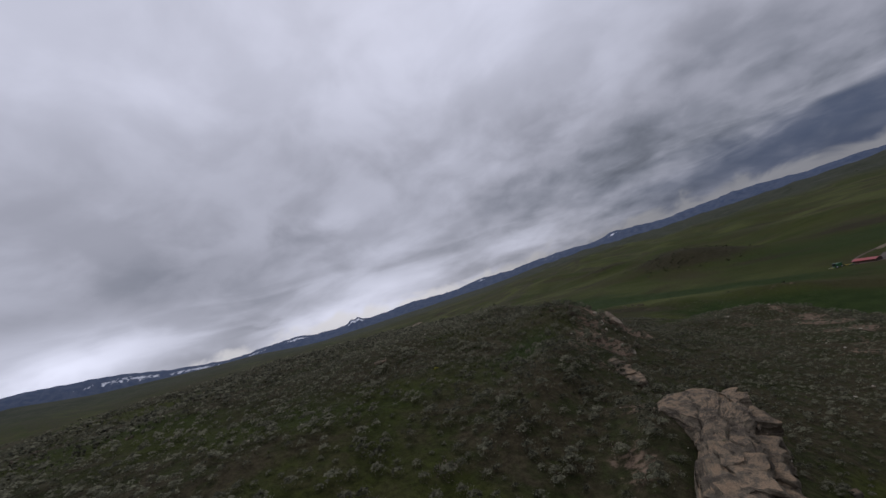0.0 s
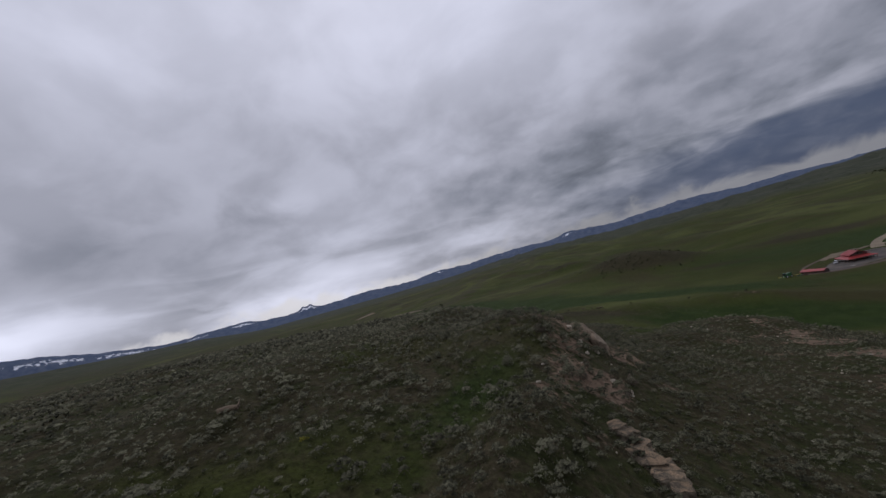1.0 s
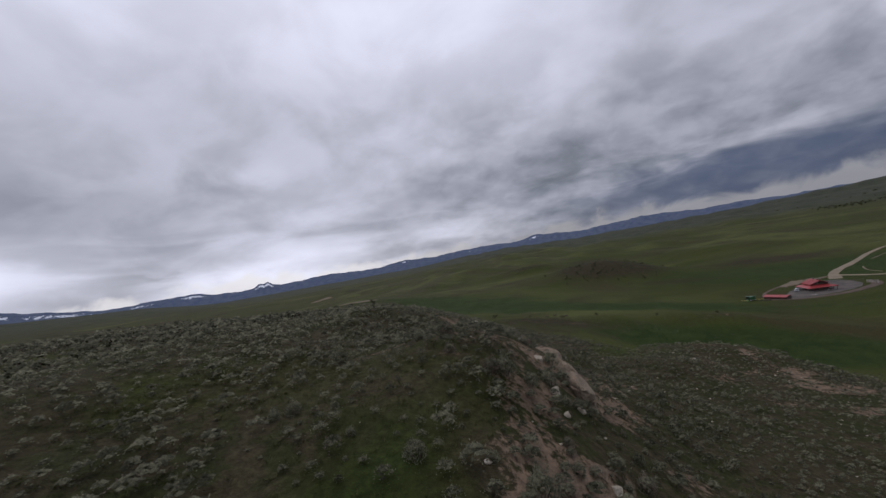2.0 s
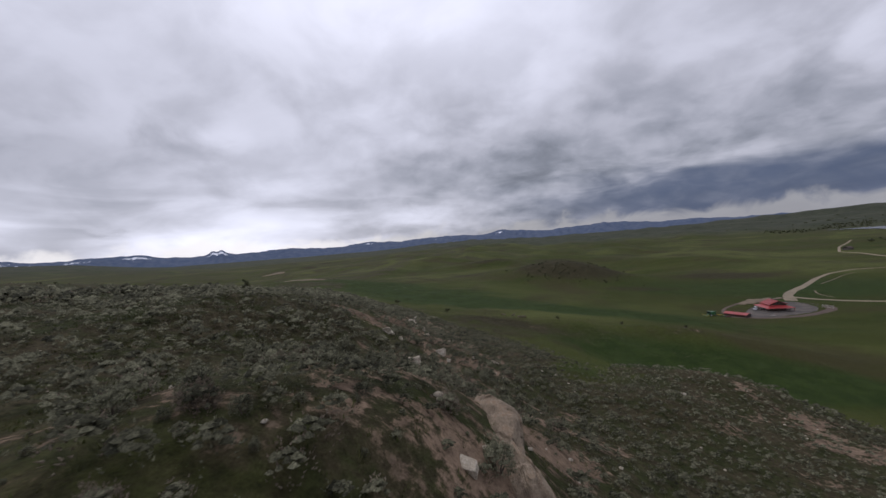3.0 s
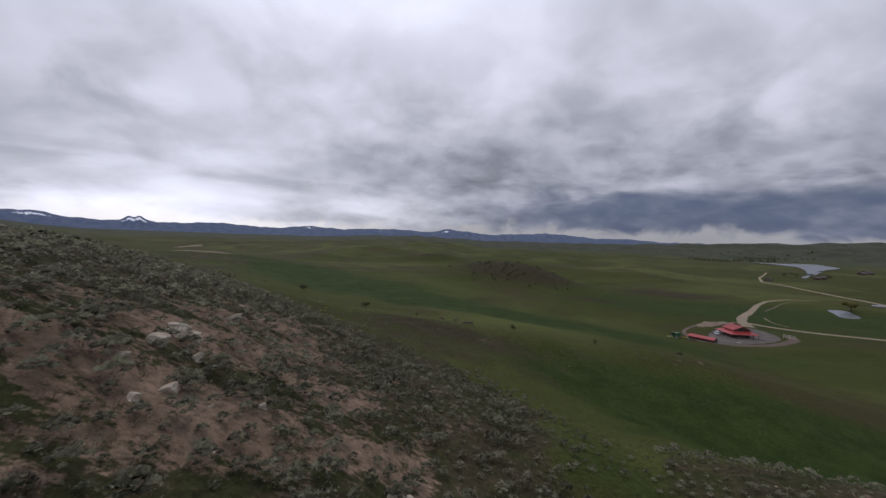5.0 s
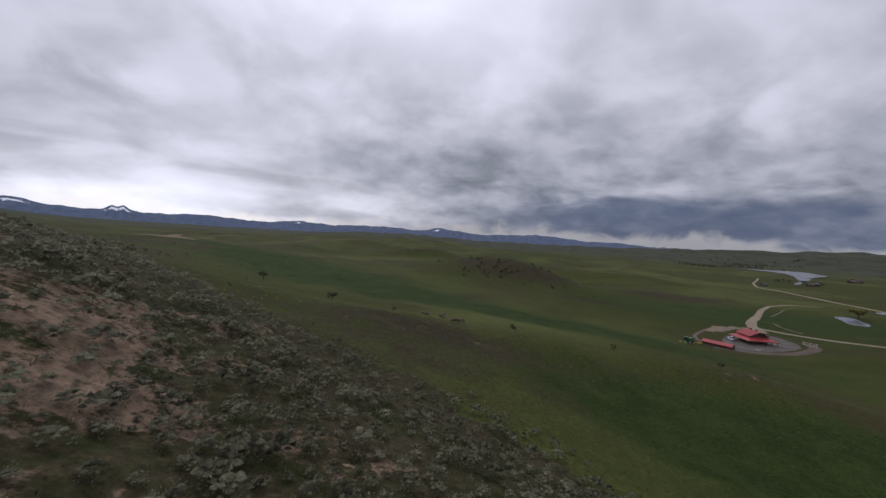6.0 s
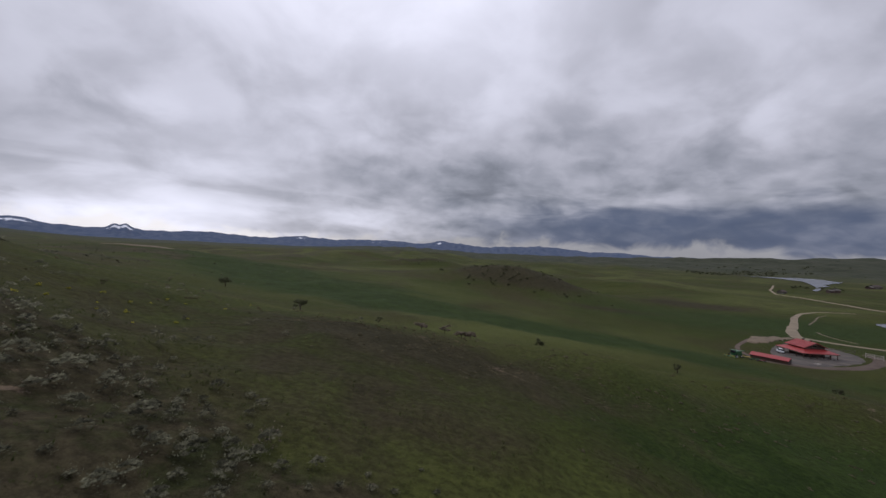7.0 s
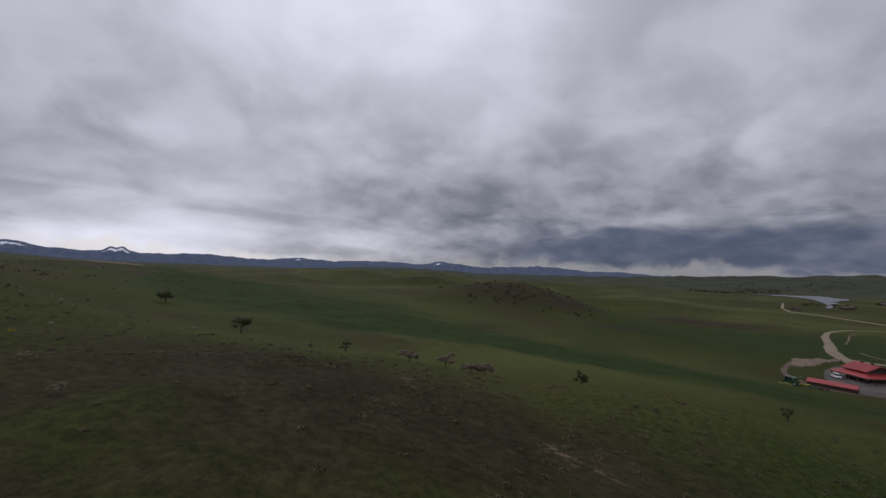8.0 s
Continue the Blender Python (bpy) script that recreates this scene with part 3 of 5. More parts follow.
drape("road", [(160, 322), (170, 341), (184, 358), (211, 386), (240, 418), (268, 444), (300, 462), (330, 462)], 5.8, 0.12, M_ROAD, "curving pale gravel ranch road", taper=0.7)
drape("drive", [(166, 338), (170, 330), (176, 321), (187, 312.5), (200, 307), (213, 301.5), (250, 286), (330, 256)], 3.6, 0.12, M_ROAD, "straight gravel drive past the house")
drape("far_road", [(620, 880), (560, 812), (500, 745), (440, 664), (436, 625), (415, 577), (388, 497), (370, 440), (380, 380)], 3.2, 0.4, M_ROAD, "thin pale gravel road across the valley")
patch("lake", [(952, 1448), (1020, 1400), (1160, 1446), (1245, 1436), (1128, 1276), (1115, 1226), (911, 1059), (817, 987), (803, 953), (708, 876), (585, 752), (580, 762), (694, 868), (742, 930), (850, 1050), (950, 1180), (1010, 1340)], 0.2, M_WATER,
      "pale reservoir mirroring the clouds", "lake", level=-3.2, wobble=4)
patch("pond", [(287, 411), (298, 414), (303, 410), (291, 392), (281, 378), (271, 374), (266, 379), (279, 396)], 0.2, M_WATER, "small pond beside a lone tree", "pond", level=-3.1, wobble=0.8)
patch("pond", [(361, 449), (390, 455), (400, 450), (368, 437), (352, 437)], 0.2, M_WATER, "narrow pale pond in the valley grass", "pond", level=-2.5, wobble=0.8)
drape("wheel_track", [(222, 388), (245, 408), (268, 430), (285, 441)], 0.9, 0.06, M_DIRT, "faint dirt wheel track in the grass")
drape("wheel_track", [(196, 356), (189, 345), (185, 334), (186, 326)], 0.9, 0.06, M_DIRT, "faint dirt wheel track in the grass")
patch("bare_field", [(-188, 350), (-176, 345), (-158, 352), (-150, 361), (-166, 366), (-182, 360)], 0.25, M_DIRT, "pale ploughed patch in the far grass", "field", wobble=1.5)
patch("bare_field", [(-560, 860), (-520, 845), (-490, 870), (-520, 890)], 1.0, M_DIRT, "pale ploughed patch in the far grass", "field", wobble=4)
patch("bare_field", [(-300, 420), (-280, 412), (-262, 420), (-280, 428)], 0.4, M_DIRT, "pale ploughed patch in the far grass", "field", wobble=2)

# ---- the ranch ----
def build_house():
    x0, y0, z0 = 129.4, 292.4, YARD[2] + 0.1
    W, D = 13.4, 12.6
    h = thing("ranch_house", pose(x0, y0, z0, 0, 0, -2) @ Matrix.Translation((0.5, 0.5, 0)) @ Matrix.Diagonal((0.92, 0.92, 0.80, 1)), "ranch house with red metal roof and wraparound porch", "house")
    bm = bmesh.new()
    box(bm, W / 2, D / 2, 0.1, W, D, 0.2)
    part("porch_floor", bm, M_FLOOR, h, "concrete porch floor")
    bm = bmesh.new()
    box(bm, W / 2, D / 2, 1.55, W - 5.2, D - 5.2, 2.7)
    part("wall", bm, M_WALL, h)
    # skirt roof round all four sides, up to the raised middle
    e, r = (-0.5, W + 0.5, -0.5, D + 0.5), (2.4, W - 2.4, 2.6, D - 2.2)
    ze, zr = 2.55, 3.9
    lo = [(e[0], e[2], ze), (e[1], e[2], ze), (e[1], e[3], ze), (e[0], e[3], ze)]
    hi = [(r[0], r[2], zr), (r[1], r[2], zr), (r[1], r[3], zr), (r[0], r[3], zr)]
    for i in range(4):
        bm = bmesh.new()
        j = (i + 1) % 4
        slab(bm, [lo[i], lo[j], hi[j], hi[i]], 0.16)
        part("porch_roof", bm, M_ROOF, h, "red metal porch roof")
    # raised middle with a gable roof along the depth
    bm = bmesh.new()
    cx = W / 2
    box(bm, cx, (r[2] + r[3]) / 2, 4.1, r[1] - r[0] - 0.3, r[3] - r[2] - 0.3, 1.5)
    g = [bm.verts.new(v) for v in ((r[0] + 0.15, r[2] + 0.15, 4.85), (r[1] - 0.15, r[2] + 0.15, 4.85), (cx, r[2] + 0.15, 6.75),
                                   (r[0] + 0.15, r[3] - 0.15, 4.85), (r[1] - 0.15, r[3] - 0.15, 4.85), (cx, r[3] - 0.15, 6.75))]
    bm.faces.new((g[0], g[1], g[2])), bm.faces.new((g[4], g[3], g[5]))
    part("upper_wall", bm, M_WALL, h)
    for s in (-1, 1):
        bm = bmesh.new()
        a, b = cx, cx + s * ((r[1] - r[0]) / 2 + 0.7)
        f, k = r[2] - 0.8, r[3] + 0.8
        c = [(b, f, 4.55), (a, f, 6.95), (a, k, 6.95), (b, k, 4.55)]
        slab(bm, c if s < 0 else c[::-1], 0.16)
        bmesh.ops.recalc_face_normals(bm, faces=bm.faces)
        roof = part("main_roof", bm, M_ROOF, h, "red metal gable roof")
        bm = bmesh.new()
        for i in range(17):
            y = f + 0.2 + i * (k - f - 0.4) / 16
            tube(bm, (a, y, 6.98), (b, y, 4.58), 0.025, sides=4)
        part("seam", bm, M_ROOF, roof)
    for y in (5.2, 8.8):
        bm = bmesh.new()
        box(bm, cx + 0.6, y, 6.9, 0.6, 0.6, 1.1, bevel=0.05)
        box(bm, cx + 0.6, y, 7.5, 0.8, 0.8, 0.12)
        part("chimney", bm, M_WALL, h, "short dark roof vent")
    spots = [(x, 0.0) for x in np.linspace(0, W, 6)] + [(0.0, y) for y in np.linspace(0, D, 5)[1:]] + [(W, y) for y in np.linspace(0, D, 5)[1:]] + [(x, D) for x in np.linspace(0, W, 6)[1:-1]]
    for x, y in spots:
        bm = bmesh.new()
        box(bm, x, y, 1.35, 0.22, 0.22, 2.4, bevel=0.02)
        part("porch_post", bm, M_POST, h)
    for i in range(4):
        bm = bmesh.new()
        a, b = Vector(lo[i]), Vector(lo[(i + 1) % 4])
        m, d = (a + b) / 2, b - a
        box(bm, m.x, m.y, 2.36, abs(d.x) + 0.1 if abs(d.x) > 1 else 0.16, abs(d.y) + 0.1 if abs(d.y) > 1 else 0.16, 0.22)
        part("porch_beam", bm, M_POST, h)
    def opening(x, y, w, z, hh, face, name):
        bm = bmesh.new()
        sx, sy = (w, 0.08) if face == "y" else (0.08, w)
        box(bm, x, y, z, sx + (0.2 if face == "y" else 0), sy + (0.2 if face == "x" else 0), hh + 0.2)
        fr = part(name, bm, M_TRIM, h, "wooden frame")
        bm = bmesh.new()
        box(bm, x, y, z, sx if face == "y" else 0.12, sy if face == "x" else 0.12, hh)
        part("pane" if name == "window" else "panel", bm, M_GLASS if name == "window" else M_POST, fr)
    for x in (3.6, 5.3, 8.3, 10.0):
        opening(x, 2.56, 1.3, 1.7, 1.2, "y", "window")
    opening(6.8, 2.56, 1.0, 1.25, 2.05, "y", "door")
    for y in (4.4, 6.8, 9.2):
        opening(2.56, y, 1.3, 1.7, 1.2, "x", "window")
    opening(cx, r[2] + 0.12, 1.6, 5.2, 0.9, "y", "window")


def build_shed():
    z0 = YARD[2] + 0.1
    L, B = 11.6, 5.2
    s = thing("open_shed", pose(110.6, 284.6, z0, 0, 0, -52) @ Matrix.Diagonal((0.93, 0.93, 0.82, 1)), "long low shed with red metal roof and dark walls", "shed")
    bm = bmesh.new()
    box(bm, 0, B / 2 - 0.3, 1.2, L - 0.4, 0.12, 2.4)
    part("back_wall", bm, M_WALL, s)
    for x in (-L / 2 + 0.26, L / 2 - 0.26):
        bm = bmesh.new()
        box(bm, x, 0, 1.2, 0.12, B - 0.6, 2.4)
        part("side_wall", bm, M_WALL, s)
    bm = bmesh.new()
    box(bm, 0, -B / 2 + 0.4, 1.1, L - 0.6, 0.1, 2.2)
    part("front_wall", bm, M_WALL, s)
    for i, x in enumerate(np.linspace(-L / 2 + 0.5, L / 2 - 0.5, 6)):
        bm = bmesh.new()
        box(bm, x, -B / 2 + 0.28, 1.2, 0.18, 0.18, 2.4)
        part("post", bm, M_POST, s)
    for x in np.linspace(-L / 2 + 1.7, L / 2 - 1.7, 5):
        bm = bmesh.new()
        box(bm, x, -B / 2 + 0.32, 1.0, 1.7, 0.06, 1.9)
        part("stall_door", bm, M_POST, s)
    for sgn in (-1, 1):
        bm = bmesh.new()
        c = [(-L / 2, 0, 3.35), (-L / 2, sgn * (B / 2 + 0.35), 2.45), (L / 2, sgn * (B / 2 + 0.35), 2.45), (L / 2, 0, 3.35)]
        slab(bm, c if sgn < 0 else c[::-1], 0.12)
        bmesh.ops.recalc_face_normals(bm, faces=bm.faces)
        part("roof", bm, M_ROOF, s, "red metal roof")


build_house()
build_shed()

# ---- rocks ----
def rock_material(name, light, dark, soil):
    ma = bpy.data.materials.new(name)
    ma.use_nodes = True
    k = Nodes(ma.node_tree)
    where = k.add("ShaderNodeTexCoord").outputs["Object"]
    flat = k.add("ShaderNodeMapping")
    k.put(flat.inputs["Vector"], where)
    flat.inputs["Scale"].default_value = (0.5, 0.5, 3.0)
    bed, blot, grit = k.noise(flat.outputs[0], 1.6, 6.0, 0.65, 0.6), k.noise(where, 1.1, 5.0, 0.6, 0.4), k.noise(where, 14.0, 5.0, 0.7)
    colour = k.mix(k.ramp(k.math("ADD", k.math("MULTIPLY", bed, 0.5), k.math("MULTIPLY", blot, 0.5)), 0.36, 0.62), dark, light)
    colour = k.mix(k.ramp(k.noise(where, 2.7, 5.0, 0.7), 0.58, 0.70), colour, tuple(c * 0.45 for c in dark))
    lie = k.add("ShaderNodeSeparateXYZ")
    k.put(lie.inputs[0], k.add("ShaderNodeNewGeometry").outputs["Normal"])
    dust = k.math("MULTIPLY", k.ramp(lie.outputs[2], 0.86, 0.99), k.ramp(k.math("ADD", k.math("MULTIPLY", blot, 0.7), k.math("MULTIPLY", grit, 0.3)), 0.42, 0.56))
    colour = k.mix(dust, colour, soil)
    v = k.ramp(grit, 0.3, 0.7, 0.75, 1.2)
    one = k.ramp(k.add("ShaderNodeObjectInfo").outputs["Random"], 0.0, 1.0, 0.82, 1.12, smooth=False)
    v = k.math("MULTIPLY", v, one)
    colour = k.mix(1.0, colour, k.join(v, v, v), "MULTIPLY")
    b = k.add("ShaderNodeBsdfPrincipled")
    k.put(b.inputs["Base Color"], colour)
    b.inputs["Roughness"].default_value = 0.93
    b.inputs["Specular IOR Level"].default_value = 0.2
    bu = k.add("ShaderNodeBump")
    bu.inputs["Strength"].default_value, bu.inputs["Distance"].default_value = 0.8, 0.12
    k.put(bu.inputs["Height"], k.math("ADD", k.math("MULTIPLY", bed, 1.4), k.math("MULTIPLY", grit, 0.5)))
    k.put(b.inputs["Normal"], bu.outputs[0])
    k.put(k.add("ShaderNodeOutputMaterial").inputs[0], b.outputs[0])
    return ma


M_SAND = rock_material("weathered_sandstone", (0.205, 0.168, 0.118), (0.080, 0.066, 0.050), (0.290, 0.205, 0.130))
M_BLUFF = rock_material("pale_bluff_sandstone", (0.37, 0.295, 0.215), (0.22, 0.17, 0.12), (0.27, 0.19, 0.125))
M_PALE = rock_material("pale_sandstone", (0.62, 0.555, 0.45), (0.42, 0.36, 0.275), (0.36, 0.28, 0.195))


def rock_bmesh(rs, size, flat=0.75, detail=3, cuts=15):
    """A broken boulder: a ball cut by random planes and roughened."""
    bm = bmesh.new()
    bmesh.ops.create_icosphere(bm, subdivisions=detail, radius=1.0)
    planes = [(Vector(rs.normal(size=3)).normalized(), rs.uniform(0.40, 0.72)) for _ in range(cuts)]
    off = Vector(rs.uniform(-50, 50, 3))
    for v in bm.verts:
        for n, d in planes:
            over = v.co.dot(n) - d
            if over > 0:
                v.co -= n * over
        v.co *= 1 + 0.06 * noise.noise(v.co * 2.2 + off) + 0.035 * noise.noise(v.co * 6 + off)
        v.co = Vector((v.co.x * size[0], v.co.y * size[1], v.co.z * size[2] * flat))
    return bm


def block_bmesh(rs, size, rough=0.10):
    """A weathered joint block: a box with worn corners, split beds and an uneven skin."""
    bm = bmesh.new()
    bmesh.ops.create_cube(bm, size=2.0)
    bmesh.ops.subdivide_edges(bm, edges=bm.edges[:], cuts=7, use_grid_fill=True)
    off = Vector(rs.uniform(-40, 40, 3))
    skew = rs.uniform(-1, 1, 4) * (0.1 + 1.2 * rough)
    for v in bm.verts:
        c = v.co.copy()
        far = (abs(c.x) ** 10 + abs(c.y) ** 10 + abs(c.z) ** 10) ** 0.1
        c = c / max(far, 0.3) * max(abs(c.x), abs(c.y), abs(c.z))
        c.x += skew[0] * c.y + skew[1] * c.z
        c.y += skew[2] * c.x + skew[3] * c.z
        p = Vector((c.x * size[0], c.y * size[1], c.z * size[2]))
        push = 1 + rough * noise.noise(p * 1.3 + off) + rough * 0.7 * noise.noise(Vector((p.x * 1.5, p.y * 1.5, p.z * 7)) + off) + rough * 0.8 * noise.noise(p * 3.1 - off) + 0.07 * noise.noise(p * 6 + off) + 0.05 * noise.noise(p * 13 + off)
        v.co = Vector((p.x * push, p.y * push, p.z * (1 + 0.8 * rough * noise.noise(p * 1.7 - off))))
    return bm


def boulder(name, x, y, size, mat, label, seed, sink=0.3, group="", flat=0.75, lift=0.0):
    rs = np.random.RandomState(seed)
    bm = block_bmesh(rs, (size[0] * 0.8, size[1] * 0.75, size[2] * flat), 0.24)
    me = bpy.data.meshes.new(name)
    bm.to_mesh(me)
    bm.free()
    me.materials.append(mat)
    ob = new(name, me)
    ob.matrix_world = pose(x, y, float(land(x, y)) + size[2] * flat * (0.8 - 2 * sink) + lift, rs.uniform(-26, 26), rs.uniform(-26, 26), rs.uniform(0, 360))
    return tagged(ob, label, "rock", group)


def ledge(name, outline, z0, z1, layers, mat, label, seed, seg=150, rows=44, lean=0.35, buried=False):
    """A cliff of level beds over a plan outline: each bed stands in or out, with joints and broken corners."""
    rs = np.random.RandomState(seed)
    p = np.array(outline, float)
    for _ in range(2):
        a, b = p, np.roll(p, -1, axis=0)
        p = np.stack([a * 0.78 + b * 0.22, a * 0.22 + b * 0.78], 1).reshape(-1, 2)
    d = np.r_[0, np.cumsum(np.hypot(*np.diff(np.vstack([p, p[:1]]), axis=0).T))]
    s = np.linspace(0, d[-1], seg, endpoint=False)
    q = np.vstack([p, p[:1]])
    q = np.stack([np.interp(s, d, q[:, 0]), np.interp(s, d, q[:, 1])], -1)
    c = q.mean(0)
    out = q - c
    unit = out / np.linalg.norm(out, axis=1, keepdims=True)
    beds = np.sort(np.r_[0, rs.uniform(0.08, 0.95, layers - 1), 1])
    step = [[rs.uniform(-0.45, 0.25), rs.uniform(0, 50)] for _ in range(layers)]
    bm = bmesh.new()
    rings = []
    for r in range(rows + 1):
        f = r / rows
        b = min(int(np.searchsorted(beds, f, side="right")) - 1, layers - 1)
        inb = (f - beds[b]) / (beds[b + 1] - beds[b])
        ring = []
        for i in range(seg):
            o = step[b][0] + 0.55 * noise.noise((q[i][0] * 0.55, q[i][1] * 0.55, step[b][1])) + 0.25 * noise.noise((q[i][0] * 1.9, q[i][1] * 1.9, step[b][1] + f * 3))
            o -= 0.22 * (2 * abs(inb - 0.5)) ** 6 + lean * f * f
            o += 0.10 * noise.noise((q[i][0] * 5, q[i][1] * 5, f * 14))
            crack = noise.noise((s[i] * 0.9, step[b][1], 0.0))
            o -= 0.35 * max(0, 1 - abs(crack) / 0.07)
            x, y = q[i] + unit[i] * o
            ring.append(bm.verts.new((x, y, z0 + (z1 - z0) * f)))
        rings.append(ring)
    for k in range(1, 21):
        f = 1 - k / 20.5
        ring = []
        for i in range(seg):
            x, y = c + (q[i] - c) * f + unit[i] * (-lean - 0.2) * f
            joint = noise.noise((x * 0.7 + seed, y * 0.35, 0.4 * seed))
            z = z1 - 0.22 * max(0.0, 1 - abs(joint) / 0.05) + 0.08 * noise.noise((x * 5, y * 5, seed)) + 0.45 * (1 - f) + 0.30 * noise.noise((x * 0.5, y * 0.5, seed)) + 0.14 * noise.noise((x * 1.1, y * 1.1, seed)) + 0.10 * noise.noise((x * 2, y * 2, seed))
            ring.append(bm.verts.new((x, y, z)))
        rings.append(ring)
    if buried:
        verts = [v for ring in rings for v in ring]
        roof = land(np.array([v.co.x - 1.3 for v in verts]), np.array([v.co.y for v in verts])) + 0.10
        for v, top in zip(verts, roof):
            v.co.z = min(v.co.z, top)
    for a, b in zip(rings, rings[1:]):
        for i in range(seg):
            j = (i + 1) % seg
            bm.faces.new((a[i], a[j], b[j], b[i]))
    bm.faces.new(rings[-1])
    bmesh.ops.recalc_face_normals(bm, faces=bm.faces)
    me = bpy.data.meshes.new(name)
    bm.to_mesh(me)
    bm.free()
    me.materials.append(mat)
    return tagged(new(name, me), label)


outcrop = thing("rock_outcrop", pose(0, 0, 0), "layered brown sandstone outcrop jutting from the ridge", "rock outcrop")
TOP = [(-2.9, 33.0), (-0.6, 35.0), (1.8, 35.1), (3.3, 32.9), (3.7, 30.2), (3.2, 27.4), (2.9, 25.0), (2.3, 22.2), (1.8, 20.2), (-0.9, 19.9), (-1.0, 22.6), (0.1, 25.2), (-0.5, 28.4), (-1.7, 31.2)]
LEVELS = (33.6, 35.4, 36.8, 37.9, 38.8, 39.6, 40.3, 40.9)
for i, (lo, hi) in enumerate(zip(LEVELS, LEVELS[1:])):
    out = np.random.RandomState(40 + i).uniform(-0.30, 0.35) + 0.12 * (6 - i)
    ring = [(1.6 + (x - 1.6) * (1 + out / 4), 28.0 + (y - 28.0) * (1 + out / 8)) for x, y in TOP]
    bed = ledge("bed", ring, lo, hi + 0.03, 2, M_SAND, "", 50 + i, seg=170, rows=14, lean=0.16 if i < 6 else 0.5)
    bed.parent = outcrop


rs_b = np.random.RandomState(140)
for i in range(7):
    # jointed blocks stepping down at the outcrop's southern end
    f = (i * 0.618) % 1
    y = 20.2 + 4.6 * f
    x = float(np.interp(y, [20, 24, 25], [1.2, 2.0, 2.2])) - (0.0, 1.1)[i % 2] + rs_b.uniform(-0.2, 0.2)
    bm = block_bmesh(rs_b, (rs_b.uniform(0.5, 0.8), rs_b.uniform(0.6, 1.0), rs_b.uniform(0.35, 0.5)), 0.26)
    ob = part("block", bm, M_SAND, outcrop)
    ob.matrix_world = pose(x, y, 40.45 + 0.2 * f + rs_b.uniform(-0.15, 0.1), rs_b.uniform(-7, 7), rs_b.uniform(-6, 12), rs_b.uniform(-25, 25))
for i in range(20):
    # lower courses along the eastern face
    y = 20.6 + 13.6 * ((i * 0.618) % 1)
    edge = float(np.interp(y, [20.2, 22, 25, 27.4, 30, 33, 34.8], [1.9, 2.5, 3.0, 3.3, 3.7, 3.3, 2.0]))
    bm = block_bmesh(rs_b, (rs_b.uniform(0.35, 0.65), rs_b.uniform(0.5, 1.1), rs_b.uniform(0.3, 0.6)), 0.24)
    ob = part("block", bm, M_SAND, outcrop)
    ob.matrix_world = pose(edge, y, (39.9, 38.7)[i % 2] + rs_b.uniform(-0.35, 0.35), rs_b.uniform(-9, 9), rs_b.uniform(-9, 9), rs_b.uniform(-30, 30))
for i in range(9):
    # low ledge running on along the ridge
    f = i / 8
    x, y = -5.1 + 2.1 * f + rs_b.uniform(-0.35, 0.35), 49.0 - 5.4 * f + rs_b.uniform(-0.3, 0.3)
    bm = block_bmesh(rs_b, (rs_b.uniform(0.5, 0.8), rs_b.uniform(0.7, 1.1), rs_b.uniform(0.4, 0.6)), 0.18)
    me = bpy.data.meshes.new("ledge_stone")
    bm.to_mesh(me)
    bm.free()
    me.materials.append(M_SAND)
    ob = new("ledge_stone", me)
    ob.matrix_world = pose(x, y, float(land(x, y)) + 0.02, rs_b.uniform(-9, 9), rs_b.uniform(-4, 14), rs_b.uniform(-10, 40))
    tagged(ob, "brown sandstone block of a low ledge in the soil", "rock", "ledge stones")
EDGE = [(-4.2, 72.4), (-4.6, 74.6), (-5.2, 76.0), (-5.5, 77.2), (-6.1, 78.6), (-6.4, 80.2), (-6.3, 83.6), (-6.8, 85.3), (-7.6, 86.2)]
BACK = [(-9.0, 85.4), (-8.6, 82.0), (-8.2, 79.0), (-7.2, 76.2), (-6.0, 73.4), (-5.2, 71.8)]
bluff = thing("bluff", pose(0, 0, 0), "pale tan sandstone bluff along the ridge's edge", "bluff")
for i, (lo, hi, out) in enumerate(((35.5, 37.4, 0.45), (37.4, 39.0, 0.15), (39.0, 40.0, 0.2), (40.0, 40.55, 0.0))):
    ring = [(x + out, y + 0.3 * out) for x, y in EDGE] + BACK
    bed = ledge("bed", ring, lo, hi + 0.03, 3, M_BLUFF, "", 170 + i, seg=190, rows=16, lean=0.12 if i < 3 else 0.3, buried=True)
    bed.parent = bluff
slab_top = float(land(-8.9, 92.4)) + 0.25
tagged(ledge("sandstone_slab", [(-10.2, 94.2), (-8.9, 94.0), (-7.7, 92.6), (-7.4, 91.3), (-8.6, 90.9), (-9.8, 92.4)], slab_top - 2.2, slab_top, 3, M_BLUFF,
             "pale tan sandstone slab breaking out of the slope", 181, seg=110, rows=18, lean=0.3, buried=True), category="rock")
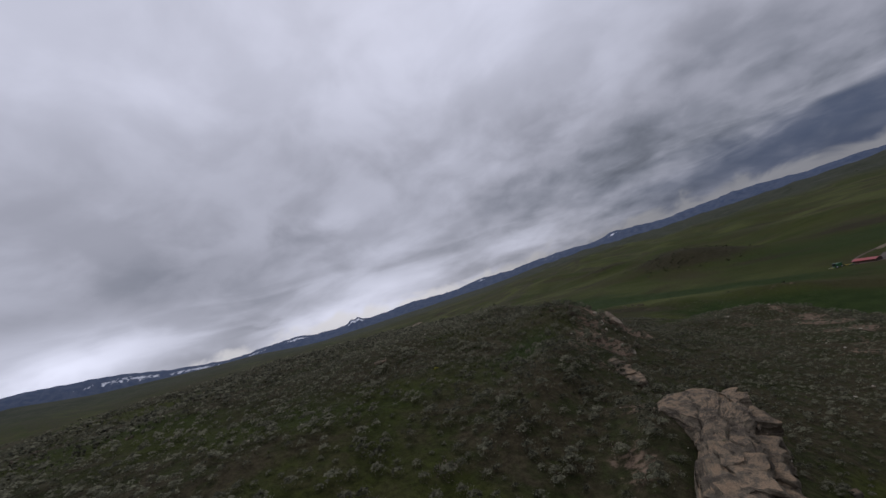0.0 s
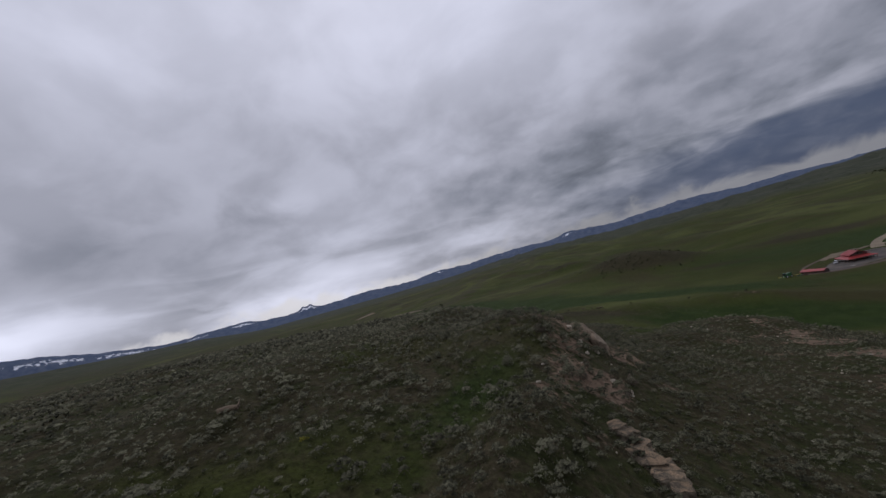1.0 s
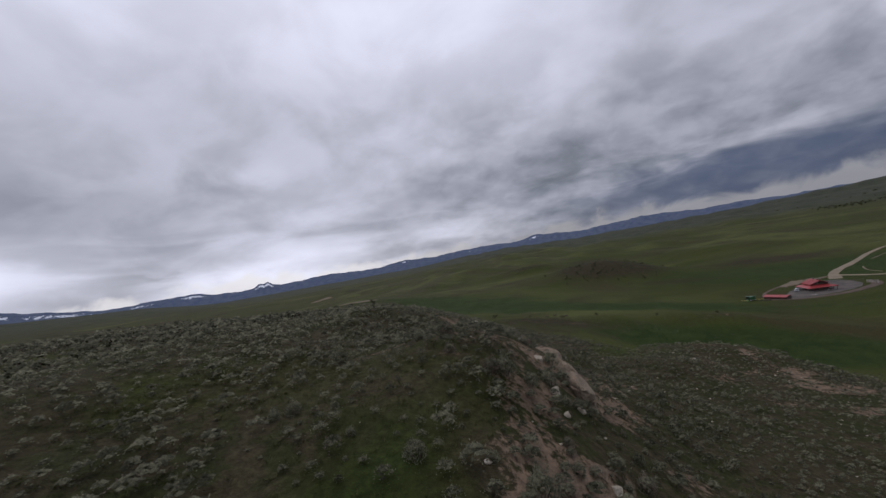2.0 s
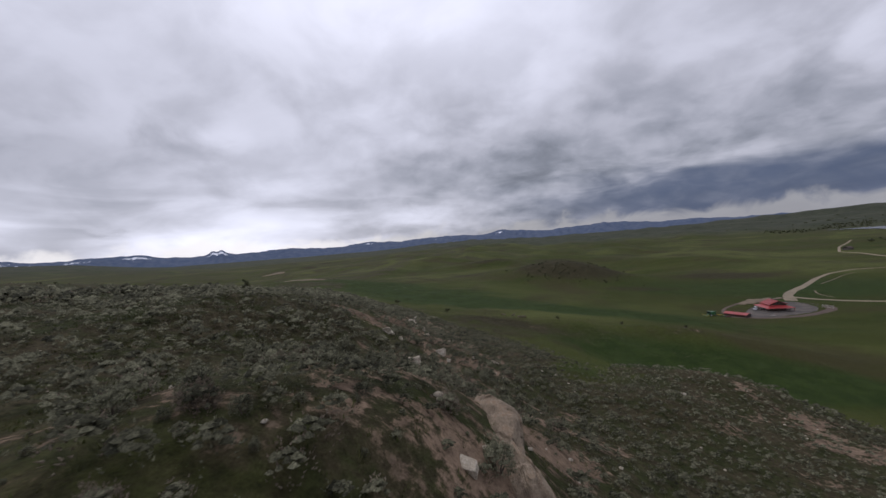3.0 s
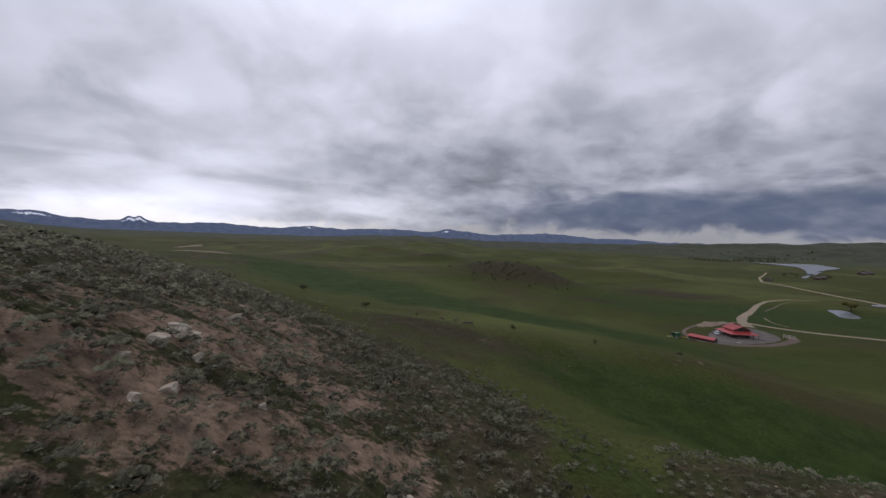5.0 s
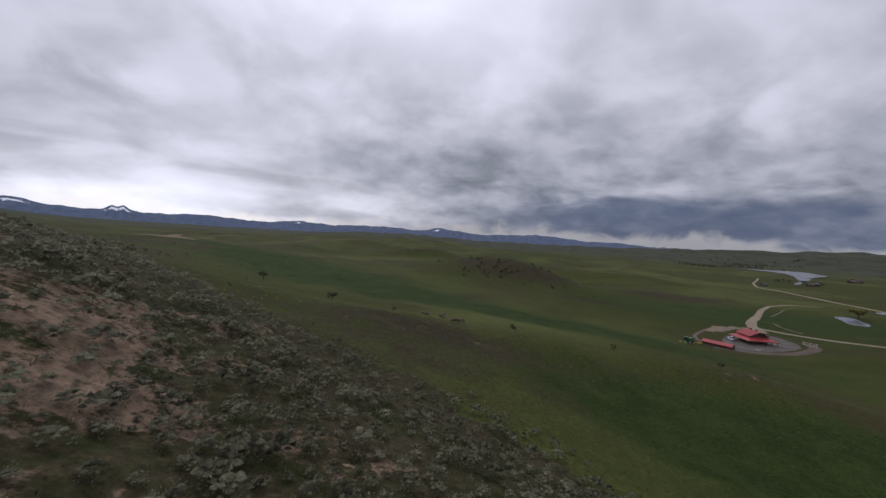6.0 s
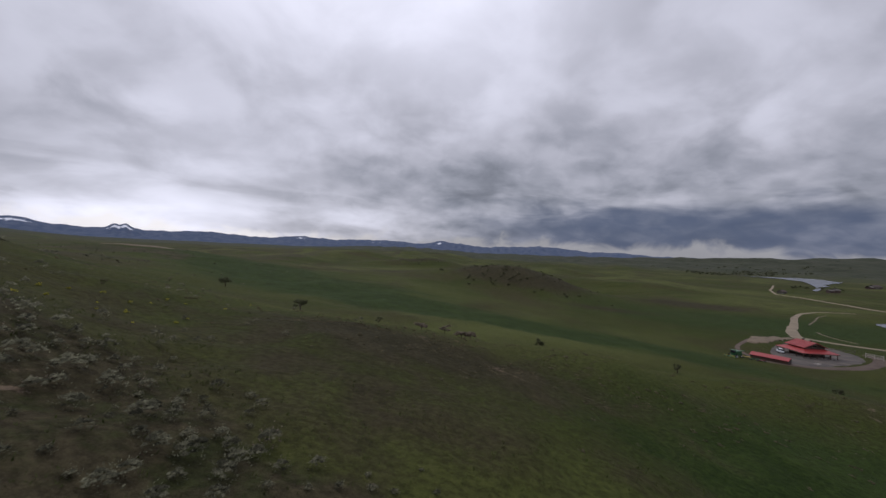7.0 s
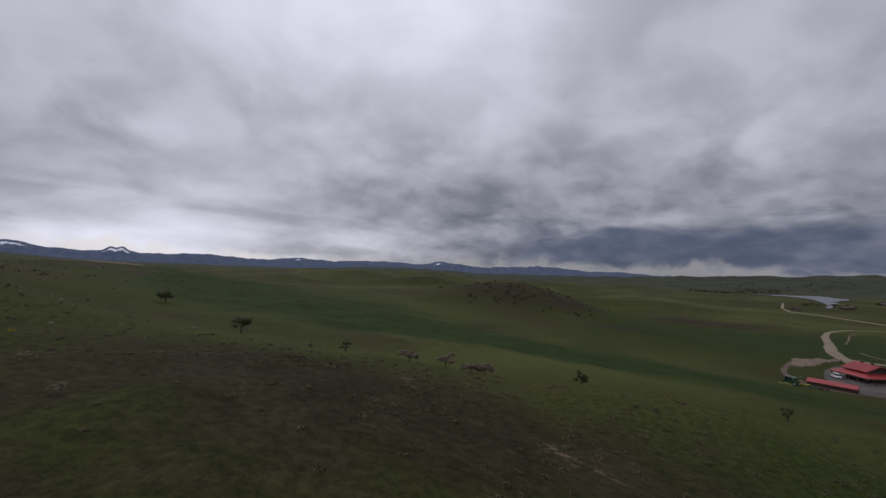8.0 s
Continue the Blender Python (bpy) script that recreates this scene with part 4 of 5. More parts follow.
ROCKS = [(-8.2, 75.2, 0.9), (-7.2, 69.6, 1.0), (-5.6, 70.0, 0.8), (-6.6, 67.6, 0.7), (-3.7, 60.4, 0.9), (-4.8, 61.8, 0.7), 
         (-22.5, 124.9, 1.2), (-23.5, 128.0, 1.5), (-23.0, 128.6, 1.0), (-21.0, 126.0, 0.8), (-25.4, 137.3, 1.3), (-21.6, 108.6, 1.5), (-20.1, 108.9, 0.8), (-15.3, 109.8, 1.4), (-14.2, 108.4, 0.7), (0.2, 126.2, 0.55),
         (-9.5, 122.0, 0.8), (-8.9, 122.8, 0.5), (-12.0, 117.0, 0.6), (-19.4, 121.7, 0.9), (-19.3, 119.6, 0.6), (-7.7, 91.6, 1.1), (-10.1, 94.0, 0.9), (-6.6, 88.8, 0.9), (-16.4, 124.0, 0.5), (-16.1, 99.9, 1.35), (-16.9, 100.6, 0.8)]
for i, (x, y, r) in enumerate(ROCKS):
    r *= 0.52
    rs = np.random.RandomState(100 + i)
    boulder("boulder", x, y, (r * rs.uniform(0.75, 1.0), r * rs.uniform(0.6, 0.9), r * rs.uniform(0.7, 1.0)), M_PALE,
            "broken pale sandstone boulder half sunk in the slope", 200 + i, sink=0.28, group="boulders on the ridge")
for i, (x, y, r) in enumerate([(5.6, 24.5, 0.7), (6.4, 26.2, 0.5), (5.2, 36.5, 0.6), (7.5, 33.0, 0.45)]):
    boulder("fallen_block", x, y, (r, r * 0.7, r * 0.8), M_SAND, "sandstone block fallen under the outcrop", 300 + i, group="fallen blocks")


# ---- plants ----
def leaf_material(name, dark, light, patch_scale=0.35, relief=0.02, gap_shade=0.58):
    ma = bpy.data.materials.new(name)
    ma.use_nodes = True
    k = Nodes(ma.node_tree)
    geo = k.add("ShaderNodeNewGeometry")
    one = k.add("ShaderNodeObjectInfo").outputs["Random"]
    place = k.noise(geo.outputs["Position"], patch_scale, 3.0, 0.6)
    isle = geo.outputs["Random Per Island"]
    f = k.math("ADD", k.math("MULTIPLY", isle, 0.72), k.math("ADD", k.ramp(place, 0.3, 0.7, -0.12, 0.38), k.math("MULTIPLY", k.math("SUBTRACT", one, 0.5), 0.25)))
    colour = k.mix(k.math("MINIMUM", k.math("MAXIMUM", f, 0.0), 1.0), dark, light)
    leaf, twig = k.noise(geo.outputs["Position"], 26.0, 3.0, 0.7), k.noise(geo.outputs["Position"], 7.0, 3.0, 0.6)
    # leaf noise darkens the colour in spots, painted shade between leaves
    v = k.math("MULTIPLY", k.ramp(leaf, 0.36, 0.62, gap_shade, 1.18), k.ramp(twig, 0.32, 0.66, 0.74, 1.14))
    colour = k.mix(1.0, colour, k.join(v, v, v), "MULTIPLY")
    b = k.add("ShaderNodeBsdfPrincipled")
    k.put(b.inputs["Base Color"], colour)
    b.inputs["Roughness"].default_value = 0.9
    b.inputs["Specular IOR Level"].default_value = 0.1
    bu = k.add("ShaderNodeBump")
    bu.inputs["Strength"].default_value, bu.inputs["Distance"].default_value = 0.8, relief
    k.put(bu.inputs["Height"], k.math("ADD", leaf, twig))
    k.put(b.inputs["Normal"], bu.outputs[0])
    k.put(k.add("ShaderNodeOutputMaterial").inputs[0], b.outputs[0])
    return ma


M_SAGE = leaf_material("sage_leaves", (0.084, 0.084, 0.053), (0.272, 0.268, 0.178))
# bush interiors: shade between the sprigs put into a darker sage colour
M_HEART_SHADE = leaf_material("sage_heart_shade", (0.028, 0.028, 0.017), (0.196, 0.190, 0.122), relief=0.03, gap_shade=0.40)
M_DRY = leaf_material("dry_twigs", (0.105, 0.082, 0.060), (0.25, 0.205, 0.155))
M_FLOWER = leaf_material("yellow_petals", (0.16, 0.17, 0.03), (0.50, 0.44, 0.05))
M_WEED = leaf_material("dry_weeds", (0.072, 0.062, 0.036), (0.145, 0.122, 0.074))
M_TUFT = leaf_material("grass_tufts", (0.050, 0.060, 0.018), (0.125, 0.125, 0.050), 0.5)
M_GRASS = leaf_material("grass_blades", (0.040, 0.060, 0.015), (0.085, 0.105, 0.030))
M_TREE = leaf_material("dark_shrub_leaves", (0.040, 0.045, 0.023), (0.115, 0.120, 0.064))
M_WILLOW = leaf_material("willow_leaves", (0.100, 0.096, 0.032), (0.230, 0.210, 0.075))
M_BARK = material("grey_bark", (0.09, 0.07, 0.055), 0.95, vary=0.3, scale=4.0, fine=30)


def tri_mesh(name, verts, tris, mat):
    me = bpy.data.meshes.new(name)
    me.vertices.add(len(verts))
    me.vertices.foreach_set("co", np.ascontiguousarray(verts, np.float32).ravel())
    me.loops.add(len(tris) * 3)
    me.loops.foreach_set("vertex_index", np.ascontiguousarray(tris, np.int32).ravel())
    me.polygons.add(len(tris))
    me.polygons.foreach_set("loop_start", np.arange(0, len(tris) * 3, 3, dtype=np.int32))
    me.update(calc_edges=True)
    me.materials.append(mat)
    return me


def spikes(rs, mid, size, count, width, length, low=0.0):
    """Leafy sprigs, as three-sided spikes, standing out of dome-shaped bushes. mid: (B, 3); size: (B, 3). Returns vertices and triangles."""
    B = len(mid)
    u = rs.normal(size=(B, count, 3))
    u[..., 2] = np.abs(u[..., 2]) * 0.9 + low
    u /= np.linalg.norm(u, axis=-1, keepdims=True)
    knob = rs.normal(size=(B, 8, 3))
    knob[..., 2] = np.abs(knob[..., 2])
    knob /= np.linalg.norm(knob, axis=-1, keepdims=True)
    lump = np.einsum("bnk,bmk->bnm", u, knob).max(-1)
    r = (0.54 + 0.52 * np.clip(lump, 0, 1) ** 5) * rs.uniform(0.78, 1.04, (B, count))
    s = size[:, None]
    tip = mid[:, None] + u * s * r[..., None] + rs.normal(size=u.shape) * 0.05 * s
    way = u + rs.normal(size=u.shape) * 0.35
    way[..., 2] += 0.5
    way /= np.linalg.norm(way, axis=-1, keepdims=True)
    k = s.mean(-1, keepdims=True)
    base = tip - way * (length * k * rs.uniform(0.7, 1.3, (B, count, 1)))
    a = np.cross(way, rs.normal(size=u.shape))
    a /= np.linalg.norm(a, axis=-1, keepdims=True) + 1e-9
    b = np.cross(way, a)
    w = width * k * rs.uniform(0.7, 1.3, (B, count, 1))
    three = [base + w * (math.cos(t) * a + math.sin(t) * b) for t in (0, 2.094, 4.189)]
    v = np.stack([*three, tip], 2).reshape(-1, 3)
    i = np.arange(B * count)[:, None, None] * 4
    t = (i + np.array([[0, 1, 3], [1, 2, 3], [2, 0, 3]])).reshape(-1, 3)
    return v, t


def ball(detail):
    """Unit ball without its underside, as vertices and triangles."""
    bm = bmesh.new()
    bmesh.ops.create_icosphere(bm, subdivisions=detail, radius=1.0)
    bmesh.ops.delete(bm, geom=[v for v in bm.verts if v.co.z < -0.35], context="VERTS")
    bm.verts.index_update()
    v = np.array([q.co for q in bm.verts])
    t = np.array([[q.index for q in f.verts] for f in bm.faces])
    bm.free()
    return v, t


def lobes(rs, mid, size, count, detail, big=0.50):
    """The leafy heads of each bush: rough round lobes heaped into a low dome."""
    B = len(mid)
    unit, tris = ball(detail)
    turn = rs.uniform(0, 6.283, (B, 1)) + np.arange(count) * 2.4
    rad = np.sqrt((np.arange(count) + 0.3) / count) * rs.uniform(0.75, 1.0, (B, count)) * 0.74
    up = np.sqrt(np.maximum(1 - (rad / 0.80) ** 2, 0.0)) * 0.72 + rs.uniform(-0.12, 0.10, (B, count))
    c = mid[:, None] + np.stack([np.cos(turn) * rad, np.sin(turn) * rad, up], -1) * size[:, None]
    r = big * rs.uniform(0.72, 1.15, (B, count)) * (4.0 / count) ** 0.42
    bump = 1 + rs.uniform(-0.20, 0.17, (B, count, len(unit)))
    v = c[:, :, None] + unit * (r[..., None] * bump)[..., None] * size[:, None, None]
    t = (np.arange(B * count)[:, None, None] * len(unit) + tris).reshape(-1, 3)
    return v.reshape(-1, 3), t


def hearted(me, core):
    """The first triangles of a bush are its heart, darkened in colour as the shade between sprigs."""
    me.materials.append(M_HEART_SHADE)
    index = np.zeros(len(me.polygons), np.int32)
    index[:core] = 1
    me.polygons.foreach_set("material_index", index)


def joined(a, b):
    return np.vstack([a[0], b[0]]), np.vstack([a[1], b[1] + len(a[0])])


def scatter(rs, x0, x1, y0, y1, per_m2, density):
    n = int((x1 - x0) * (y1 - y0) * per_m2)
    x, y = rs.uniform(x0, x1, n), rs.uniform(y0, y1, n)
    keep = rs.uniform(0, 1, n) < density(x, y)
    return x[keep], y[keep]


def thin(x, y, gap):
    """Drops plants that stand closer than gap to an earlier one."""
    cell, seen = gap, {}
    keep = []
    for i, (a, b) in enumerate(zip(x, y)):
        ci, cj = int(a // cell), int(b // cell)
        if all((a - x[j]) ** 2 + (b - y[j]) ** 2 > gap * gap for di in (-1, 0, 1) for dj in (-1, 0, 1) for j in seen.get((ci + di, cj + dj), ())):
            seen.setdefault((ci, cj), []).append(i)
            keep.append(i)
    return x[keep], y[keep]


def brush_density(x, y):
    clump = 0.60 + 0.50 * waves(x, y, 7.5, 6, 41) + 0.20 * waves(x, y, 3.2, 7, 42)
    return np.clip(scrub_cover(x, y) * np.clip(0.72 + clump, 0.14, 1.25) * (1 - 0.2 * np.clip(bare_cover(x, y) * 1.1, 0, 1)) + hill(x, y, -34, 180, 0.05, 12, 22) * np.clip(0.3 + waves(x, y, 14, 5, 47), 0, 2), 0, 1)


NEAR = (-23.0, -1.0, 56.0, 118.0)


def build_brush():
    rs = np.random.RandomState(77)
    x, y = scatter(rs, -95, 68, 2, 240, 3.2, brush_density)
    x, y = thin(x, y, 0.80)
    size = np.clip(rs.lognormal(-0.56, 0.38, len(x)) * (1.0 + 0.22 * waves(x, y, 7.5, 6, 41)), 0.24, 1.1) * np.where(y > 158, 0.72, 1.0) * np.where((x < -14) & (y < 74), 0.85, 1.0) * np.interp(x, [-16, -6, 4, 30], [1.0, 0.84, 0.74, 0.66])
    clear = ~((x > np.interp(y, [19, 22, 26, 29, 32, 36], [-1.6, -1.6, -0.6, -1.2, -2.6, -2.8])) & (x < 4.9) & (y > 19) & (y < 36)) & ~((x > -9) & (x < -4.3) & (y > 72) & (y < 87) & (x > -4.0 - (y - 72) * 0.32 - 1.4))
    x, y, size = x[clear], y[clear], size[clear]
    inside = (x > NEAR[0]) & (x < NEAR[1]) & (y > NEAR[2]) & (y < NEAR[3])
    pick = np.flatnonzero(inside)[:300]
    # the plants of the stretch that the flight passes nearest, each a thing of its own
    kinds = []
    for i in range(7):
        r2 = np.random.RandomState(500 + i)
        dry = i == 6
        ob = thing("sagebrush", pose(0, 0, 0), "grey-green sagebrush clump on reddish soil" if not dry else "brown half-dead sagebrush clump on reddish soil", "shrub", "sagebrush on the ridge")
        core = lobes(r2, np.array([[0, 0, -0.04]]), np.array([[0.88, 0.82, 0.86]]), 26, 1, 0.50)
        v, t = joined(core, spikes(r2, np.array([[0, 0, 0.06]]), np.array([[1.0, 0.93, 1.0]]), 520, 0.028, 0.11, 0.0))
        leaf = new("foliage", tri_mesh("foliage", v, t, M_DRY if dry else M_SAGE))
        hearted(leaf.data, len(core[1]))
        leaf.parent = ob
        for n in range(4):
            bm = bmesh.new()
            a = 1.57 * n + r2.uniform(-0.5, 0.5)
            q = Vector((math.cos(a) * 0.45, math.sin(a) * 0.45, r2.uniform(0.3, 0.5)))
            tube(bm, (0.05 * math.cos(a), 0.05 * math.sin(a), -0.12), q, 0.05, 0.02, sides=5)
            part("stem", bm, M_BARK, ob, "twisted woody stem")
        kinds.append(ob)
    for n, i in enumerate(pick):
        m = pose(x[i], y[i], float(land(x[i], y[i])) - 0.03, 0, 0, rs.uniform(0, 360)) @ Matrix.Diagonal((size[i], size[i], size[i] * rs.uniform(1.0, 1.4), 1))
        if n < 7:
            kinds[n].matrix_world = m
        else:
            copy_thing(kinds[(n * 5) % 7 if n % 3 else n % 6], m)
    for i, (a, b, r) in enumerate([(-2.0, 30.2, 0.75), (-1.6, 28.4, 0.7), (-1.9, 26.8, 0.8), (1.5, 26.6, 0.6), (1.2, 25.4, 0.5), (-1.5, 24.6, 0.6)]):
        copy_thing(kinds[i], pose(a, b, 41.0 if a > 1 else float(land(a, b)), 0, 0, 70 * i) @ Matrix.Diagonal((r, r, r, 1)))
    rest = np.ones(len(x), bool)
    rest[pick] = False
    x, y, size = x[rest], y[rest], size[rest]
    z = land(x, y) - 0.02
    away = np.hypot((x + 6) * 1.0, np.where(y < 20, 20 - y, np.where(y > 165, (y - 165) * 0.7, 0)))
    for name, lo, hi, count, w, length, heads, label in (("sagebrush_thicket", 0, 13, 50, 0.034, 0.12, 18, "grey-green sagebrush spread over the ridge"),
                                                  ("sagebrush_bank", 13, 26, 16, 0.045, 0.13, 12, "grey-green sagebrush spread down the bank"),
                                                  ("sagebrush_slope", 26, 42, 6, 0.07, 0.18, 7, "grey-green sagebrush covering the slope"),
                                                  ("sagebrush_flats", 42, 999, 3, 0.20, 0.32, 3, "low grey sagebrush over the plateau")):
        take = (away >= lo) & (away < hi)
        dry = rs.uniform(0, 1, len(x)) < 0.13
        for mat, which, tag in ((M_SAGE, take & ~dry, ""), (M_DRY, take & dry, "_dry")):
            mid = np.stack([x, y, z + 0.10 * size], -1)[which]
            dims = np.stack([size, size * 0.92, size * 1.25], -1)[which]
            v, t = spikes(rs, mid, dims, count, w, length, 0.05)
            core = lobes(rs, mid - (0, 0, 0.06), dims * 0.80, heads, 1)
            # sprigs on the flats take the shade-darkened heart colour too
            mat = M_HEART_SHADE if lo == 42 and not tag else mat
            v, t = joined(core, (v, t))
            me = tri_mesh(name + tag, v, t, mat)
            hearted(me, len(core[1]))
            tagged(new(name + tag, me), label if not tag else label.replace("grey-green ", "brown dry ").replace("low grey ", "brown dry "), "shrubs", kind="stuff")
    return len(x)


def build_far_brush():
    rs = np.random.RandomState(78)
    def dens(x, y):
        west = sig(-(x + 80) / 10) * (0.6 + 0.4 * waves(x, y, 60, 5, 43)) * sig(-(y - 420) / 60)
        knolls = hill(x, y, 50, 432, 0.6, 46, 36) + hill(x, y, -30, 545, 0.4, 40, 25)
        return np.clip(west * 0.2 + knolls, 0, 1)
    x, y = scatter(rs, -330, 140, -20, 600, 0.10, dens)
    size = rs.uniform(0.4, 1.0, len(x))
    mid = np.stack([x, y, land(x, y)], -1)
    v, t = spikes(rs, mid, np.stack([size, size, size * 0.7], -1), 8, 0.32, 0.45, 0.05)
    tagged(new("low_scrub", tri_mesh("low_scrub", v, t, M_HEART_SHADE)), "sparse low scrub on far slopes", "shrubs", kind="stuff")
    x, y = scatter(rs, -60, 90, 160, 232, 1.5, lambda a, b: np.clip(hill(a, b, -3, 193, 0.75, 40, 9, -6) * (0.6 + 0.5 * waves(a, b, 9, 5, 44)), 0, 1))
    size = rs.uniform(0.16, 0.46, len(x))
    v, t = spikes(rs, np.stack([x, y, land(x, y)], -1), np.stack([size, size, size * 0.45], -1), 16, 0.20, 0.3, 0.1)
    tagged(new("dry_weeds", tri_mesh("dry_weeds", v, t, M_WEED)), "brown dry weeds on the low rise", "weeds", kind="stuff")


def build_grass():
    rs = np.random.RandomState(79)
    x, y = scatter(rs, -42, 24, 14, 175, 5.0, lambda a, b: np.clip((0.75 - bare_cover(a, b) * 1.3) * (0.55 + 0.5 * waves(a, b, 6, 6, 45)), 0, 1))
    n = len(x)
    z = land(x, y)
    v, t = [], []
    for j in range(4):
        a = rs.uniform(0, 6.283, n)
        h, w, o = rs.uniform(0.07, 0.20, n), rs.uniform(0.010, 0.022, n), rs.uniform(0.02, 0.12, n)
        c, s = np.cos(a), np.sin(a)
        p = np.stack([x + c * o, y + s * o, z - 0.02], -1)
        side = np.stack([-s * w, c * w, 0 * a], -1)
        tip = p + np.stack([c * h * 0.5, s * h * 0.5, h], -1)
        v.append(np.stack([p - side, p + side, tip], 1).reshape(-1, 3))
        t.append(np.arange(n * 3).reshape(-1, 3) + j * n * 3)
    tagged(new("grass", tri_mesh("grass", np.concatenate(v), np.concatenate(t), M_GRASS)), "short green grass between the sagebrush", "grass", kind="stuff")
    x, y = scatter(rs, -34, 10, 34, 152, 2.6, lambda a, b: np.clip((0.85 - bare_cover(a, b) * 0.9) * (0.45 + 0.6 * waves(a, b, 5, 6, 46)), 0.04, 1))
    n, k = len(x), 18
    a = rs.uniform(0, 6.283, (n, k))
    g = rs.uniform(0.7, 1.5, (n, 1))
    h, w, o = rs.uniform(0.07, 0.19, (n, k)) * g, rs.uniform(0.007, 0.016, (n, k)) * g, rs.uniform(0.0, 0.24, (n, k)) * g
    c, s = np.cos(a), np.sin(a)
    p = np.stack([x[:, None] + c * o, y[:, None] + s * o, land(x, y)[:, None] - 0.02 + 0 * a], -1)
    side = np.stack([-s * w, c * w, 0 * a], -1)
    tip = p + np.stack([c * h * 0.7, s * h * 0.7, h], -1)
    v = np.stack([p - side, p + side, tip], 2).reshape(-1, 3)
    tagged(new("grass_tufts", tri_mesh("grass_tufts", v, np.arange(len(v)).reshape(-1, 3), M_TUFT)), "dull green bunch grass between the sagebrush", "grass", kind="stuff")
    x, y = scatter(rs, -40, 70, 15, 150, 0.05, lambda a, b: np.clip(scrub_cover(a, b) * 0.35 + bare_cover(a, b), 0, 1))
    bm = rock_bmesh(rs, (1, 0.8, 0.6), 0.7, 1, 8)
    base = np.array([q.co for q in bm.verts])
    faces = np.array([[q.index for q in f.verts] for f in bm.faces])
    bm.free()
    v, t = [], []
    for i, (a, b) in enumerate(zip(x, y)):
        r, g = rs.lognormal(-1.9, 0.5), rs.uniform(0, 6.283)
        m = np.array([[math.cos(g), -math.sin(g), 0], [math.sin(g), math.cos(g), 0], [0, 0, 1]])
        v.append(base @ m.T * r + (a, b, float(land(a, b)) + 0.1 * r))
        t.append(faces + i * len(base))
    tagged(new("loose_stones", tri_mesh("loose_stones", np.concatenate(v), np.concatenate(t), M_PALE)), "pale loose stones strewn over the slopes", "stones", kind="stuff")


def build_flowers():
    """Yellow balsamroot in small clumps."""
    rs = np.random.RandomState(80)
    mid = []
    for cx, cy, n, r in ((-33.5, 180, 7, 3.0), (-29.5, 176, 5, 2.5), (-33, 190, 5, 4.0), (-22.5, 40, 2, 0.6), (-24, 128, 3, 2.0)):
        for _ in range(n):
            x, y = cx + rs.normal() * r, cy + rs.normal() * r
            mid.append((x, y, float(land(x, y)) + 0.05))
    size = rs.uniform(0.14, 0.26, len(mid))
    v, t = spikes(rs, np.array(mid), np.stack([size, size, size], -1), 34, 0.14, 0.3, 0.2)
    tagged(new("yellow_flowers", tri_mesh("yellow_flowers", v, t, M_FLOWER)), "yellow wild flowers in bloom among the sagebrush", "flowers", kind="stuff")


build_brush()
build_flowers()
build_far_brush()
build_grass()

# ---- trees ----
def build_tree(name, x, y, height, spread, mat, label, category, seed, count=720, lean=0.0, trunk=0.35, group="", leaf=0.15):
    """A short tapered trunk, limbs and an uneven crown of leafy clumps."""
    rs = np.random.RandomState(seed)
    ob = thing(name, pose(x, y, float(land(x, y)) - 0.05, 0, 0, rs.uniform(0, 360)), label, category, group)
    bm = bmesh.new()
    top = Vector((lean * height, 0, height * 0.5))
    tube(bm, (0, 0, -0.1), top * 0.5, height * 0.055 * trunk / 0.35, height * 0.04 * trunk / 0.35, 7)
    tube(bm, top * 0.5, top, height * 0.04 * trunk / 0.35, height * 0.022, 7)
    ends = []
    for i in range(7):
        a = i * 0.9 + rs.uniform(-0.3, 0.3)
        e = Vector((math.cos(a) * spread * rs.uniform(0.45, 0.85) + top.x, math.sin(a) * spread * rs.uniform(0.45, 0.85), height * rs.uniform(0.5, 0.95)))
        tube(bm, top * rs.uniform(0.5, 0.9), e, height * 0.022, height * 0.008, 5)
        ends.append(e)
    part("trunk", bm, M_BARK, ob, "dark twisted trunk and limbs")
    mid = np.array([(e.x, e.y, e.z - 0.1 * height) for e in ends] + [(top.x, 0, height * 0.72)])
    size = np.stack([np.full(8, spread * 0.58), np.full(8, spread * 0.58), np.full(8, height * 0.27)], -1) * rs.uniform(0.7, 1.2, (8, 1))
    v, t = spikes(rs, mid, size, count // 8, leaf, 0.45, -0.2)
    leaf_ob = new("crown", tri_mesh("crown", v, t, mat))
    leaf_ob.parent = ob
    return ob


for i, (x, y, h, s) in enumerate([(-59.9, 245.5, 2.4, 1.5), (-31.6, 219.5, 2.2, 1.35), (11.8, 217, 2.0, 0.85), (34.5, 214, 1.7, 0.6), (52.6, 205, 1.5, 0.7), (-34.4, 100.1, 1.7, 0.5), (-15.5, 209, 1.2, 0.6)]):
    build_tree("small_tree", x, y, h, s, M_TREE, "lone stunted dark shrub tree in open grass", "tree", 700 + i, count=420, group="lone field trees", leaf=0.085)
for i, (x, y, h) in enumerate([(-5.2, 206, 1.3), (-2.6, 207, 1.1), (-1.2, 207.5, 1.0), (-8.6, 205.5, 1.1)]):
    build_tree("thorn_bush", x, y, h, 1.0, M_DRY, "bare brown thorn bush on the low rise", "bush", 720 + i, count=260, group="thorn bushes")
rs_k = np.random.RandomState(91)
